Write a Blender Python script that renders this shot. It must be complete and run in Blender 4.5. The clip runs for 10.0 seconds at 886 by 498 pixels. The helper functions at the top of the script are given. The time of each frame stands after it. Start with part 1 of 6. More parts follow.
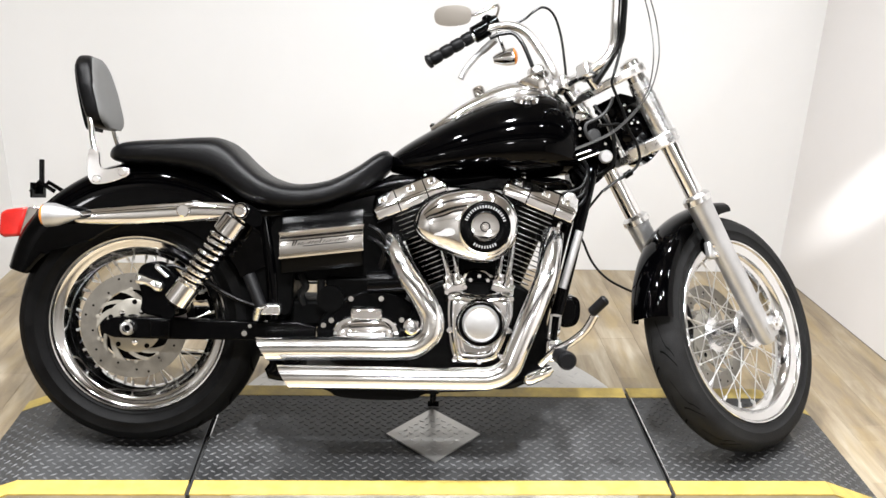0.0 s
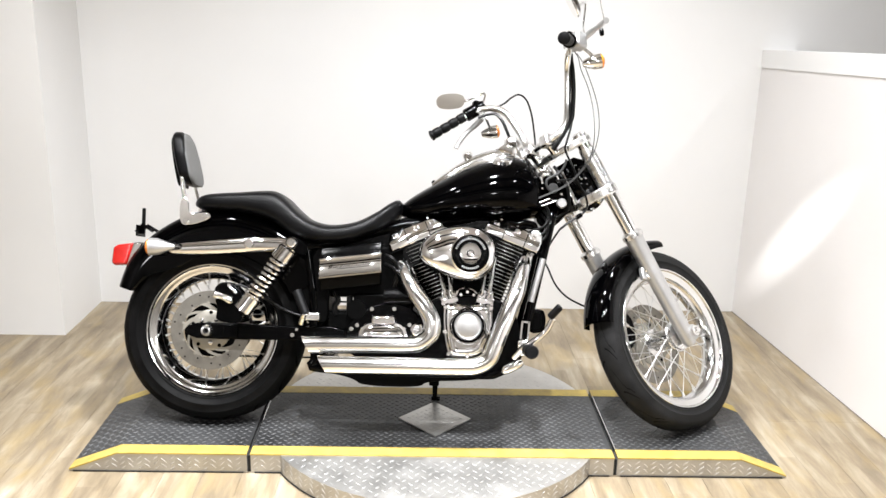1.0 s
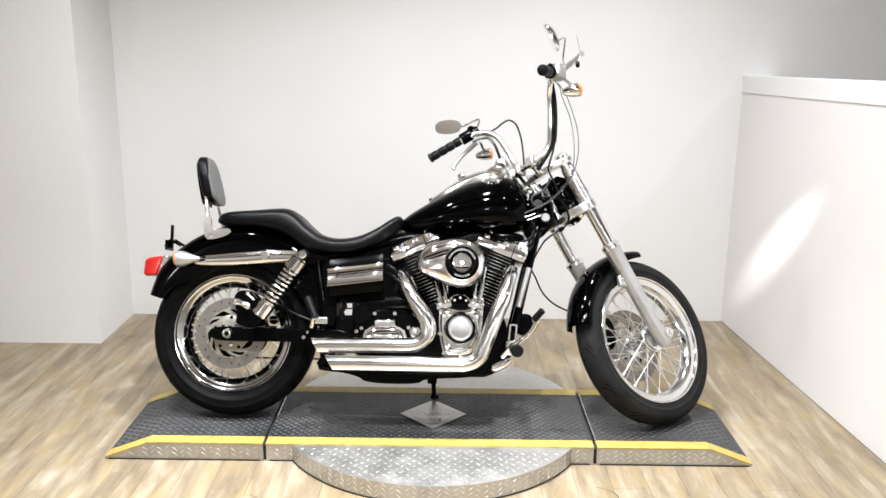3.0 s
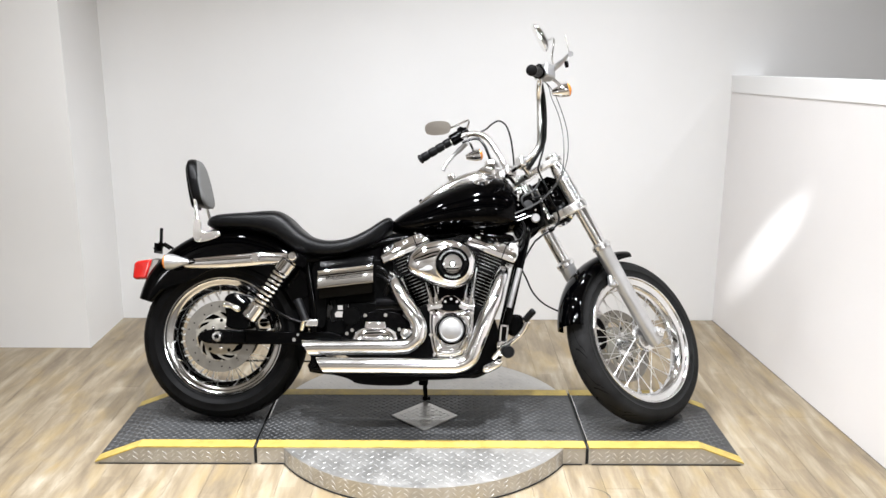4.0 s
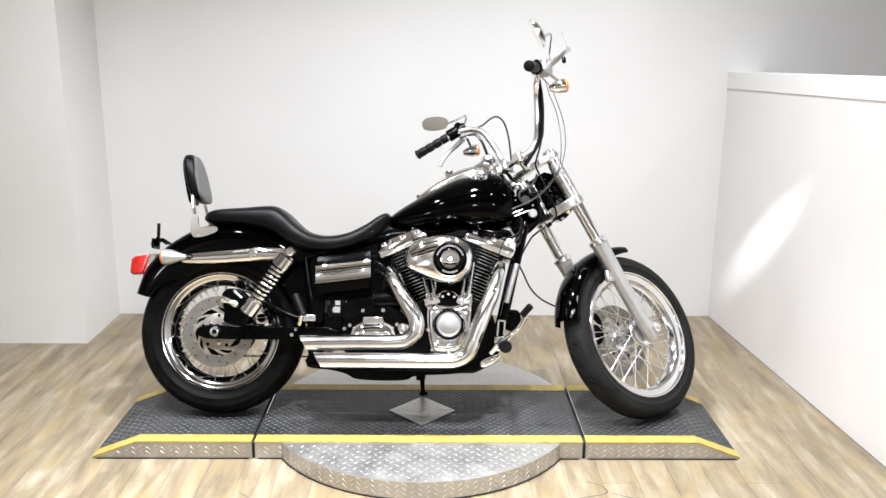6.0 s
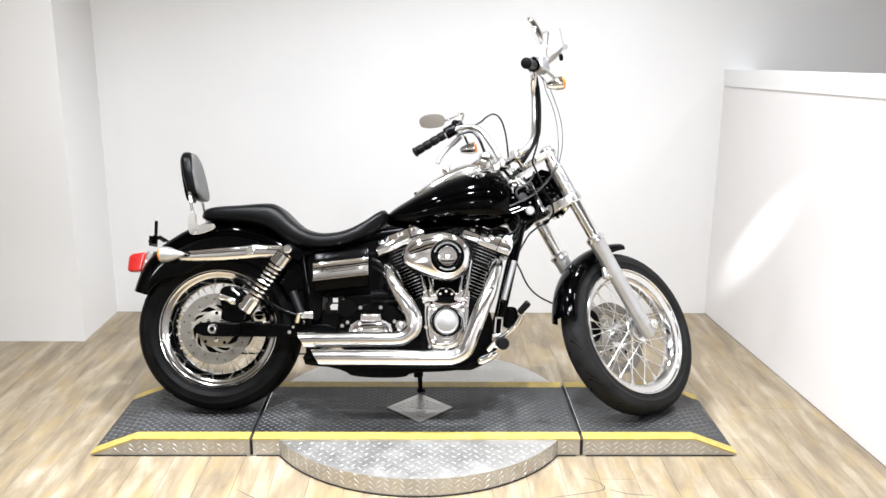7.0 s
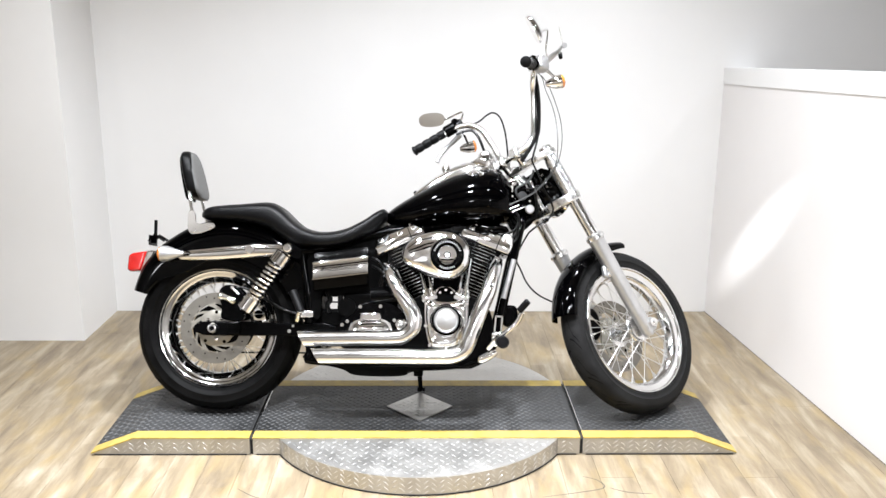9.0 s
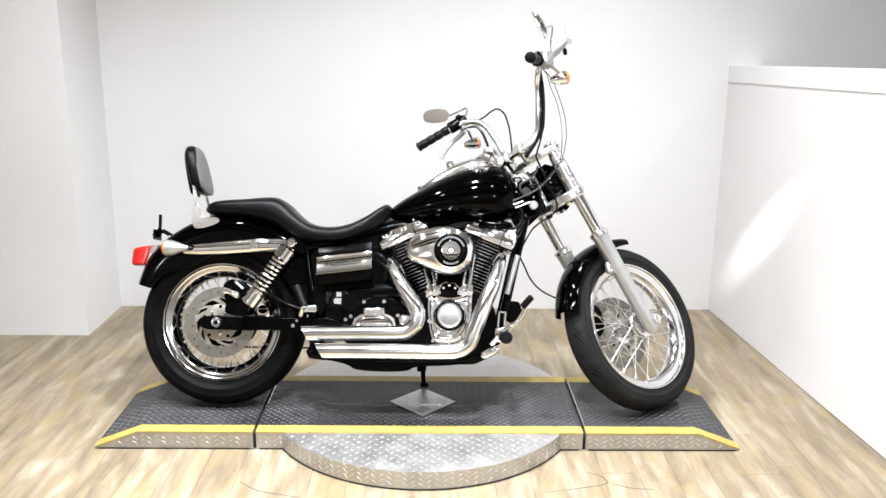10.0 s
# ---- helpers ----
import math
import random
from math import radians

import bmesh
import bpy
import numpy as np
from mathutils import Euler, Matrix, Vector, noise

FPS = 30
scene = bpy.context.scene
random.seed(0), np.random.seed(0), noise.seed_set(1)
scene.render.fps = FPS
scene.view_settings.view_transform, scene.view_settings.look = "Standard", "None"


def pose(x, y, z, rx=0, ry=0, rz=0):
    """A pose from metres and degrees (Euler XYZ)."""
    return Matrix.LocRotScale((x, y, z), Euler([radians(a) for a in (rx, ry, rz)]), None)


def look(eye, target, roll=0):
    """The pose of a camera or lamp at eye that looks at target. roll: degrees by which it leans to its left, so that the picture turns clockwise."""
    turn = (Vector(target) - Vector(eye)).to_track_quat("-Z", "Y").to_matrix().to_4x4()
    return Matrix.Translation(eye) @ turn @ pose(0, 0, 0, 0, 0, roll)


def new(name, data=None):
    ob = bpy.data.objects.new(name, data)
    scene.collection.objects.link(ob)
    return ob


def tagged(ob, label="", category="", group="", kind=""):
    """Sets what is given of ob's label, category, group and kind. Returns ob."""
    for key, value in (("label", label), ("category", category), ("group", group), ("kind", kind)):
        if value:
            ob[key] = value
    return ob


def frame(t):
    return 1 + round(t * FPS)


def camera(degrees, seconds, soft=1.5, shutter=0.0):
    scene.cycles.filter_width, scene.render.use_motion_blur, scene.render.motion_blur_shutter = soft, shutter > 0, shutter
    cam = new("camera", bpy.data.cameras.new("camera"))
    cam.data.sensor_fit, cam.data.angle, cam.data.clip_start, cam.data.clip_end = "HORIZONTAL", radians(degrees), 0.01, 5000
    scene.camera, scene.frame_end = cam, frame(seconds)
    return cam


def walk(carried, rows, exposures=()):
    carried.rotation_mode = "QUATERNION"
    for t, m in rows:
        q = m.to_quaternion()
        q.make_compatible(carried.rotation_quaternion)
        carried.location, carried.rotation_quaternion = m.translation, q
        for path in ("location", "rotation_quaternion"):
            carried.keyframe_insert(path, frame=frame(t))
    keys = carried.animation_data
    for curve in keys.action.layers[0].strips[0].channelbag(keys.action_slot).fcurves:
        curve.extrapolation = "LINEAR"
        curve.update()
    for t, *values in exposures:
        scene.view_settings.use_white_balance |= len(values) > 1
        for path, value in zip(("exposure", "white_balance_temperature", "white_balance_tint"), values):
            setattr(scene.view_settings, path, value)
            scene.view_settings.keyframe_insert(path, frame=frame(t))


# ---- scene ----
cam = camera(53.9, 10.0)
PATH = [
    (0, (-0.12, -2.173, 1.427), (-0.006, -0.309, 0.709), 2.2),
    (0.1, (-0.0886, -2.2665, 1.4191), (-0.0191, -0.4005, 0.7028), 2.13),
    (0.2, (-0.0762, -2.3507, 1.4289), (-0.0148, -0.477, 0.7322), 3.39),
    (0.3, (-0.0482, -2.4336, 1.4449), (0.0427, -0.5513, 0.7751), 3.56),
    (0.4, (-0.0611, -2.5123, 1.4844), (0.0199, -0.6293, 0.8154), 2.99),
    (0.5, (-0.047, -2.587, 1.497), (0.003, -0.689, 0.867), 2.6),
    (0.6, (-0.0562, -2.6633, 1.5029), (0.0051, -0.7541, 0.9104), 2.42),
    (0.7, (-0.0638, -2.7365, 1.5159), (0.0076, -0.8194, 0.9503), 2.69),
    (0.8, (-0.0632, -2.8123, 1.5122), (0.0056, -0.8863, 0.9778), 3.18),
    (0.9, (-0.0731, -2.8826, 1.5251), (-0.0048, -0.9598, 0.9789), 2.04),
    (1, (-0.074, -2.951, 1.517), (-0.015, -1.028, 0.973), 1.5),
    (1.1, (-0.0799, -2.9963, 1.5364), (-0.0039, -1.0695, 1.0056), 1.58),
    (1.2, (-0.0693, -3.0448, 1.5377), (-0.0094, -1.1113, 1.0298), 1.44),
    (1.3, (-0.0554, -3.1016, 1.5371), (-0.01, -1.1606, 1.0571), 1.25),
    (1.4, (-0.0595, -3.1222, 1.5454), (-0.0272, -1.1804, 1.0677), 1.58),
    (1.5, (-0.039, -3.159, 1.548), (-0.009, -1.212, 1.09), 1.2),
    (1.6, (-0.0339, -3.1948, 1.5592), (-0.0189, -1.2487, 1.0982), 0.52),
    (1.7, (-0.0142, -3.2169, 1.5511), (-0.0159, -1.2706, 1.0907), 0.33),
    (1.8, (0.0047, -3.2527, 1.5505), (-0.0108, -1.3069, 1.0883), 0.91),
    (1.9, (0.0023, -3.2667, 1.5568), (-0.0139, -1.3252, 1.0769), 1.22),
    (2, (0.034, -3.299, 1.547), (0.011, -1.36, 1.059), 1.4),
    (2.1, (0.0328, -3.2997, 1.5542), (0.0165, -1.3625, 1.0571), 1.42),
    (2.2, (0.0198, -3.3055, 1.5577), (0.0123, -1.3687, 1.0586), 1.53),
    (2.3, (0.0245, -3.2981, 1.5649), (0.022, -1.3634, 1.0583), 1.81),
    (2.4, (0.0255, -3.3028, 1.5546), (0.0248, -1.3658, 1.0566), 1.52),
    (2.5, (0.04, -3.31, 1.549), (0.026, -1.37, 1.062), 0.9),
    (2.6, (0.0308, -3.3038, 1.5605), (0.0177, -1.3649, 1.0701), 1.02),
    (2.7, (0.0311, -3.293, 1.5609), (0.0207, -1.3548, 1.0677), 1.0),
    (3.8, (0.0438, -3.285, 1.5526), (0.0571, -1.3447, 1.0678), -0.03),
    (4, (0.043, -3.283, 1.555), (0.058, -1.344, 1.068), 0.4),
    (4.2, (0.0401, -3.2794, 1.5518), (0.0601, -1.3418, 1.0562), 0.43),
    (4.3, (0.0396, -3.2786, 1.5501), (0.0598, -1.3399, 1.0589), 0.23),
    (4.5, (0.039, -3.283, 1.548), (0.054, -1.342, 1.064), 0.4),
    (4.7, (0.0365, -3.2814, 1.5509), (0.0568, -1.3425, 1.0607), 0.26),
    (5, (0.034, -3.282, 1.554), (0.051, -1.344, 1.057), 0.2),
    (5.2, (0.0344, -3.2848, 1.5528), (0.0482, -1.3456, 1.0638), 0.34),
    (5.3, (0.0346, -3.2862, 1.5522), (0.0447, -1.3482, 1.0582), 0.38),
    (5.5, (0.035, -3.289, 1.551), (0.055, -1.351, 1.057), 0.5),
    (5.7, (0.0342, -3.2901, 1.5505), (0.0585, -1.3519, 1.0574), 0.51),
    (6.8, (0.0298, -3.2959, 1.5475), (0.0651, -1.3585, 1.0524), 0.51),
    (6.9, (0.0294, -3.2965, 1.5473), (0.0651, -1.359, 1.0523), 0.49),
    (7, (0.029, -3.297, 1.547), (0.064, -1.361, 1.05), 0.5),
    (7.2, (0.0282, -3.2958, 1.5474), (0.0664, -1.3591, 1.0496), 0.47),
    (7.3, (0.0278, -3.2952, 1.5476), (0.0668, -1.3577, 1.0533), 0.44),
    (7.5, (0.027, -3.294, 1.548), (0.061, -1.357, 1.052), 0.4),
    (7.7, (0.027, -3.2956, 1.546), (0.0621, -1.3576, 1.0531), 0.36),
    (7.8, (0.027, -3.2964, 1.545), (0.0553, -1.3587, 1.0504), 0.34),
    (8, (0.027, -3.298, 1.543), (0.057, -1.36, 1.05), 0.3),
    (8.2, (0.025, -3.2996, 1.5414), (0.0551, -1.3628, 1.0437), 0.36),
    (8.3, (0.024, -3.3004, 1.5406), (0.056, -1.3634, 1.0434), 0.38),
    (8.5, (0.022, -3.302, 1.539), (0.058, -1.365, 1.042), 0.4),
    (8.7, (0.026, -3.3, 1.5422), (0.0567, -1.3623, 1.048), 0.41),
    (9, (0.032, -3.297, 1.547), (0.066, -1.361, 1.047), 0.4),
    (9.2, (0.0292, -3.2982, 1.545), (0.0675, -1.3617, 1.0463), 0.45),
    (9.3, (0.0278, -3.2988, 1.544), (0.0638, -1.3623, 1.0455), 0.48),
    (9.5, (0.025, -3.3, 1.542), (0.058, -1.364, 1.042), 0.5),
    (9.7, (0.0274, -3.3016, 1.5376), (0.0611, -1.3643, 1.0421), 0.54),
    (9.8, (0.0286, -3.3024, 1.5354), (0.0578, -1.3648, 1.0407), 0.57),
    (10, (0.031, -3.304, 1.531), (0.057, -1.368, 1.031), 0.6),
]
walk(cam, [(t, look(eye, target, roll)) for t, eye, target, roll in PATH],
     [(0.0, 0.02, 6500, 10), (0.6, 0.04, 6500, 10), (1.8, 0.0, 6500, 10), (2.7, -0.10, 6450, 10), (3.9, -0.18, 6340, 10), (5.6, -0.18, 6340, 10), (6.8, 0.0, 6280, 10), (10.0, 0.0, 6280, 10)])


# ---- light and air ----
world = bpy.data.worlds.new("world")
scene.world = world
world.use_nodes = True
world.node_tree.nodes["Background"].inputs[0].default_value = (0.8, 0.85, 1.0, 1)
world.node_tree.nodes["Background"].inputs[1].default_value = 0.15


def ceiling_spot(x, y, watts, spread=150):
    """A round recessed ceiling lamp."""
    data = bpy.data.lights.new("ceiling_lamp", "AREA")
    data.shape, data.size, data.energy, data.color, data.spread = "DISK", 0.16, watts, (0.97, 0.98, 1.0), radians(spread)
    ob = new("ceiling_lamp", data)
    ob.matrix_world = look((x, y, 3.05), (x, y, 0))
    return ob


# rows of round ceiling lamps over the stand, then unseen point lamps added as fill
for x, back, fore in ((-1.25, 30, 29), (-0.1, 56, 61), (0.95, 31, 18)):
    ceiling_spot(x, 0.05 if x > 0.5 else -0.45, back, 120)
    ceiling_spot(x, -1.55, fore, 92)
ceiling_spot(2.9, -0.9, 22, 150)
for x in (-3.1, 0.0, 2.2):
    data = bpy.data.lights.new("fill_lamp", "POINT")
    data.energy, data.shadow_soft_size, data.color = 62, 0.14, (0.985, 0.985, 1)
    new("fill_lamp", data).location = (x, -4.7, 2.55)
# a shaft of daylight that strikes the half-height wall
shaft = bpy.data.lights.new("daylight_shaft", "SPOT")
shaft.energy, shaft.spot_size, shaft.spot_blend, shaft.shadow_soft_size = 1250, radians(5.2), 1.0, 0.03
shaft_lamp = new("daylight_shaft", shaft)
shaft_lamp.matrix_world = look((1.13, -1.45, 2.46), (1.618, 0.740, 0.57))


# ---- materials ----
def mat(name, colour, rough=0.5, metal=0.0, coat=0.0, noise_scale=0, vary=0.0, bump=0.0, bump_scale=60, rough_vary=0.0, spec=0.5, stretch=(1, 1, 1)):
    """A surface with variation of tone and gloss at two scales and a fine relief."""
    m = bpy.data.materials.new(name)
    m.use_nodes = True
    nt = m.node_tree
    b = nt.nodes["Principled BSDF"]
    b.inputs["Base Color"].default_value = (*colour, 1)
    b.inputs["Roughness"].default_value = rough
    b.inputs["Metallic"].default_value = metal
    b.inputs["Coat Weight"].default_value = coat
    b.inputs["Coat Roughness"].default_value = 0.03
    b.inputs["Specular IOR Level"].default_value = spec
    tc = nt.nodes.new("ShaderNodeTexCoord")
    mp = nt.nodes.new("ShaderNodeMapping")
    mp.inputs["Scale"].default_value = stretch
    nt.links.new(tc.outputs["Object"], mp.inputs["Vector"])
    if vary or rough_vary:
        big = nt.nodes.new("ShaderNodeTexNoise")
        big.inputs["Scale"].default_value = noise_scale
        big.inputs["Detail"].default_value = 8
        big.inputs["Roughness"].default_value = 0.65
        nt.links.new(mp.outputs[0], big.inputs["Vector"])
        if vary:
            mix = nt.nodes.new("ShaderNodeMixRGB")
            mix.blend_type = "MULTIPLY"
            mix.inputs[0].default_value = 1
            mix.inputs[1].default_value = (*colour, 1)
            ramp = nt.nodes.new("ShaderNodeMapRange")
            ramp.inputs["From Min"].default_value, ramp.inputs["From Max"].default_value = 0.3, 0.7
            ramp.inputs["To Min"].default_value, ramp.inputs["To Max"].default_value = 1 - vary, 1 + vary * 0.5
            nt.links.new(big.outputs[0], ramp.inputs[0])
            nt.links.new(ramp.outputs[0], mix.inputs[2])
            nt.links.new(mix.outputs[0], b.inputs["Base Color"])
        if rough_vary:
            rr = nt.nodes.new("ShaderNodeMapRange")
            rr.inputs["From Min"].default_value, rr.inputs["From Max"].default_value = 0.3, 0.7
            rr.inputs["To Min"].default_value, rr.inputs["To Max"].default_value = max(0.01, rough - rough_vary), rough + rough_vary
            nt.links.new(big.outputs[0], rr.inputs[0])
            nt.links.new(rr.outputs[0], b.inputs["Roughness"])
    if bump:
        fine = nt.nodes.new("ShaderNodeTexNoise")
        fine.inputs["Scale"].default_value = bump_scale
        fine.inputs["Detail"].default_value = 6
        nt.links.new(mp.outputs[0], fine.inputs["Vector"])
        bp = nt.nodes.new("ShaderNodeBump")
        bp.inputs["Strength"].default_value = bump
        bp.inputs["Distance"].default_value = 0.002
        nt.links.new(fine.outputs[0], bp.inputs["Height"])
        nt.links.new(bp.outputs[0], b.inputs["Normal"])
    return m


PAINT = mat("black_gloss_paint", (0.0003, 0.0003, 0.0004), 0.045, 0, 0.0, 3, 0, 0.0, 8, 0.02, 0.10)
VINYL = mat("black_vinyl", (0.0016, 0.0016, 0.0019), 0.33, 0, 0, 25, 0.2, 0.3, 700, 0.05, 0.14)
# Front of the backrest pad, lighter grey than its sides.
VINYL_TOP = mat("grey_vinyl", (0.115, 0.115, 0.112), 0.5, 0, 0, 25, 0.2, 0.35, 700, 0.06)
RUBBER = mat("tyre_rubber", (0.0036, 0.0036, 0.0037), 0.5, 0, 0, 14, 0.5, 0.35, 260, 0.12, 0.06)
DUSTY_RUBBER = mat("dusty_tyre_rubber", (0.0125, 0.0125, 0.0125), 0.6, 0, 0, 11, 0.55, 0.35, 260, 0.12, 0.10)
BLACK = mat("black_powder_coat", (0.001, 0.001, 0.0011), 0.14, 0, 0, 20, 0.3, 0.12, 500, 0.05, 0.05)
MATT = mat("matt_black_casting", (0.0008, 0.0008, 0.0008), 0.45, 0, 0, 18, 0.3, 0.4, 400, 0.1, 0.04)
CHROME = mat("chrome", (0.92, 0.92, 0.93), 0.06, 1, 0, 9, 0.03, 0.015, 25, 0.035)
BARCHROME = mat("bright_chromed_tube", (0.95, 0.95, 0.95), 0.2, 1, 0, 12, 0.02, 0.02, 30, 0.04)
PIPECHROME = mat("chromed_exhaust_steel", (0.93, 0.93, 0.935), 0.13, 1, 0, 12, 0.02, 0.02, 30, 0.03)
RIMCHROME = mat("chromed_rim_steel", (0.78, 0.78, 0.78), 0.11, 1, 0, 12, 0.05, 0.05, 60, 0.05)
POLISHED = mat("polished_aluminium", (0.82, 0.82, 0.82), 0.24, 1, 0, 30, 0.12, 0.08, 200, 0.08)
SATIN = mat("satin_silver_aluminium", (0.52, 0.52, 0.52), 0.36, 0.85, 0, 16, 0.1, 0.1, 300, 0.06)
DISC_STEEL = mat("worn_disc_steel", (0.245, 0.231, 0.205), 0.36, 0.9, 0, 40, 0.15, 0.1, 300, 0.1)
CREAM = mat("dull_plated_steel", (0.30, 0.283, 0.245), 0.46, 0.6, 0, 40, 0.12, 0.1, 300, 0.1)
SPOKE = mat("plated_spoke_steel", (0.72, 0.72, 0.72), 0.3, 1)
FIN_EDGE = mat("machined_fin_edge", (0.30, 0.30, 0.30), 0.24, 1, 0, 60, 0.2, 0.1, 300, 0.08)
CAST_CLAMP = mat("bright_polished_clamp", (0.90, 0.90, 0.90), 0.28, 1.0, 0, 20, 0.08, 0.1, 150, 0.08)
BARS = mat("worn_tread_bars", (0.62, 0.61, 0.59), 0.46, 0.8, 0, 30, 0.15, 0.1, 200, 0.08)
RED = mat("red_lens", (0.42, 0.012, 0.009), 0.12, 0, 0.15, 30, 0.25, 0.1, 120)
AMBER = mat("amber_lens", (0.85, 0.27, 0.03), 0.15, 0, 0.6, 30, 0.2, 0.1, 120)
WHITE_PLASTIC = mat("white_plastic", (0.75, 0.75, 0.74), 0.4, 0, 0, 20, 0.05)
MIRROR = mat("mirror_glass", (0.9, 0.88, 0.86), 0.02, 1)
CABLE = mat("cable_rubber", (0.003, 0.003, 0.003), 0.3, 0, 0, 40, 0.2, spec=0.15)
GREY_CABLE = mat("grey_cable_sheath", (0.05, 0.05, 0.05), 0.35, 0, 0, 40, 0.2, spec=0.3)
GRIP = mat("grip_rubber", (0.003, 0.003, 0.0034), 0.45, 0, 0, 40, 0.2, 0.2, 400, spec=0.15)
# Near-black: soot in the exhaust bores, shade of grooves and holes elsewhere.
DARK_HOLE = mat("soot_and_hole_shade", (0.002, 0.002, 0.002), 0.9, 0, 0, 30, 0.3, spec=0.05)
GLASSY = mat("headlamp_glass", (0.5, 0.5, 0.52), 0.05, 0.3, 1.0)


def wall_paint(name, colour):
    return mat(name, colour, 0.62, 0, 0, 1.1, 0.03, 0.1, 180, 0.05)


WALL = wall_paint("white_wall_paint", (0.80, 0.797, 0.792))
# Unseen ceiling, toned darker than the walls to suit reflections in the chrome.
CEIL = wall_paint("unseen_ceiling_tone", (0.50, 0.48, 0.45))
# White wall paint with the half-height wall's dimmer, warmer light put into the colour.
HALF = wall_paint("half_wall_shaded_paint", (0.765, 0.745, 0.736))
# Tones of the unseen rear and side walls, set by what the chrome reflects.
SOUTH = wall_paint("rear_reflection_tone", (0.44, 0.42, 0.39))
SHOP = wall_paint("side_reflection_tone", (0.62, 0.605, 0.58))
YELLOW = mat("worn_yellow_paint", (0.42, 0.308, 0.072), 0.5, 0, 0, 22, 0.32, 0.3, 200, 0.1)
TREAD = mat("tread_plate", (0.51, 0.50, 0.48), 0.42, 0.9, 0, 9, 0.14, 0.1, 90, 0.08)
MATRUB = mat("grey_rubber_mat", (0.027, 0.0274, 0.0282), 0.48, 0, 0, 5, 0.6, 0.2, 160, 0.14)
MATNUB = mat("scuffed_mat_nubs", (0.094, 0.095, 0.096), 0.55, 0, 0, 4, 0.65, 0.1, 160, 0.1, 0.35)
TOP_BARS = mat("dull_tread_bars", (0.55, 0.545, 0.535), 0.47, 0.85, 0, 14, 0.2, 0.1, 200, 0.1)
# Grey of the floor scuffs, also of the strip drawing the half-wall's shaded gap.
SCUFF_AND_GAP = mat("scuff_and_gap_grey", (0.09, 0.08, 0.065), 0.7, 0, 0, 40, 0.3)
GAP = mat("dark_gap", (0.01, 0.01, 0.01), 0.8, 0, 0, 20, 0.2)


def plank_material():
    m = mat("washed_oak_laminate", (0.5, 0.4, 0.28), 0.42, 0, 0, 3, 0, 0.12, 90, 0.08, stretch=(6, 1, 1))
    nt = m.node_tree
    b = nt.nodes["Principled BSDF"]
    geo = nt.nodes.new("ShaderNodeNewGeometry")
    info = nt.nodes.new("ShaderNodeObjectInfo")
    def math_node(op, x, y=0.0):
        n = nt.nodes.new("ShaderNodeMath")
        n.operation = op
        for k, v in enumerate((x, y)):
            if isinstance(v, (int, float)):
                n.inputs[k].default_value = v
            else:
                nt.links.new(v, n.inputs[k])
        return n.outputs[0]

    # printed strips within a plank, each of its own tone
    xyz = nt.nodes.new("ShaderNodeSeparateXYZ")
    nt.links.new(geo.outputs["Position"], xyz.inputs[0])
    xi = math_node("FLOOR", math_node("DIVIDE", xyz.outputs[0], 0.064))
    shift = nt.nodes.new("ShaderNodeTexWhiteNoise")
    shift.noise_dimensions = "1D"
    nt.links.new(xi, shift.inputs["W"])
    yi = math_node("FLOOR", math_node("ADD", math_node("DIVIDE", xyz.outputs[1], 0.46), math_node("MULTIPLY", shift.outputs[0], 9.0)))
    both = nt.nodes.new("ShaderNodeCombineXYZ")
    nt.links.new(xi, both.inputs[0])
    nt.links.new(yi, both.inputs[1])
    tone = nt.nodes.new("ShaderNodeTexWhiteNoise")
    tone.noise_dimensions = "2D"
    nt.links.new(both.outputs[0], tone.inputs["Vector"])
    mp2 = nt.nodes.new("ShaderNodeMapping")
    mp2.inputs["Scale"].default_value = (8, 1.3, 1)
    nt.links.new(geo.outputs["Position"], mp2.inputs["Vector"])
    grain = nt.nodes.new("ShaderNodeTexNoise")
    grain.inputs["Scale"].default_value = 2.2
    grain.inputs["Detail"].default_value = 10
    grain.inputs["Roughness"].default_value = 0.62
    grain.inputs["Distortion"].default_value = 0.35
    nt.links.new(mp2.outputs[0], grain.inputs["Vector"])
    add = nt.nodes.new("ShaderNodeMath")
    add.operation = "MULTIPLY_ADD"
    add.inputs[1].default_value = 0.11
    nt.links.new(tone.outputs[0], add.inputs[0])
    g2 = nt.nodes.new("ShaderNodeMath")
    g2.operation = "MULTIPLY_ADD"
    g2.inputs[1].default_value = 1.05
    nt.links.new(grain.outputs[0], g2.inputs[0])
    r2 = nt.nodes.new("ShaderNodeMath")
    r2.operation = "MULTIPLY"
    r2.inputs[1].default_value = 0.06
    nt.links.new(info.outputs["Random"], r2.inputs[0])
    nt.links.new(r2.outputs[0], g2.inputs[2])
    nt.links.new(g2.outputs[0], add.inputs[2])
    ramp = nt.nodes.new("ShaderNodeValToRGB")
    e = ramp.color_ramp.elements
    e[0].position, e[0].color = 0.40, (0.136, 0.105, 0.069, 1)
    e[1].position, e[1].color = 1.04, (0.477, 0.429, 0.345, 1)
    k = e.new(0.60)
    k.color = (0.217, 0.172, 0.112, 1)
    k = e.new(0.79)
    k.color = (0.318, 0.271, 0.197, 1)
    nt.links.new(add.outputs[0], ramp.inputs[0])
    # ochre streaks that wander along the boards
    mp3 = nt.nodes.new("ShaderNodeMapping")
    mp3.inputs["Scale"].default_value = (7.5, 2.4, 1)
    nt.links.new(geo.outputs["Position"], mp3.inputs["Vector"])
    streak = nt.nodes.new("ShaderNodeTexNoise")
    streak.inputs["Scale"].default_value = 1.6
    streak.inputs["Detail"].default_value = 5
    streak.inputs["Distortion"].default_value = 0.6
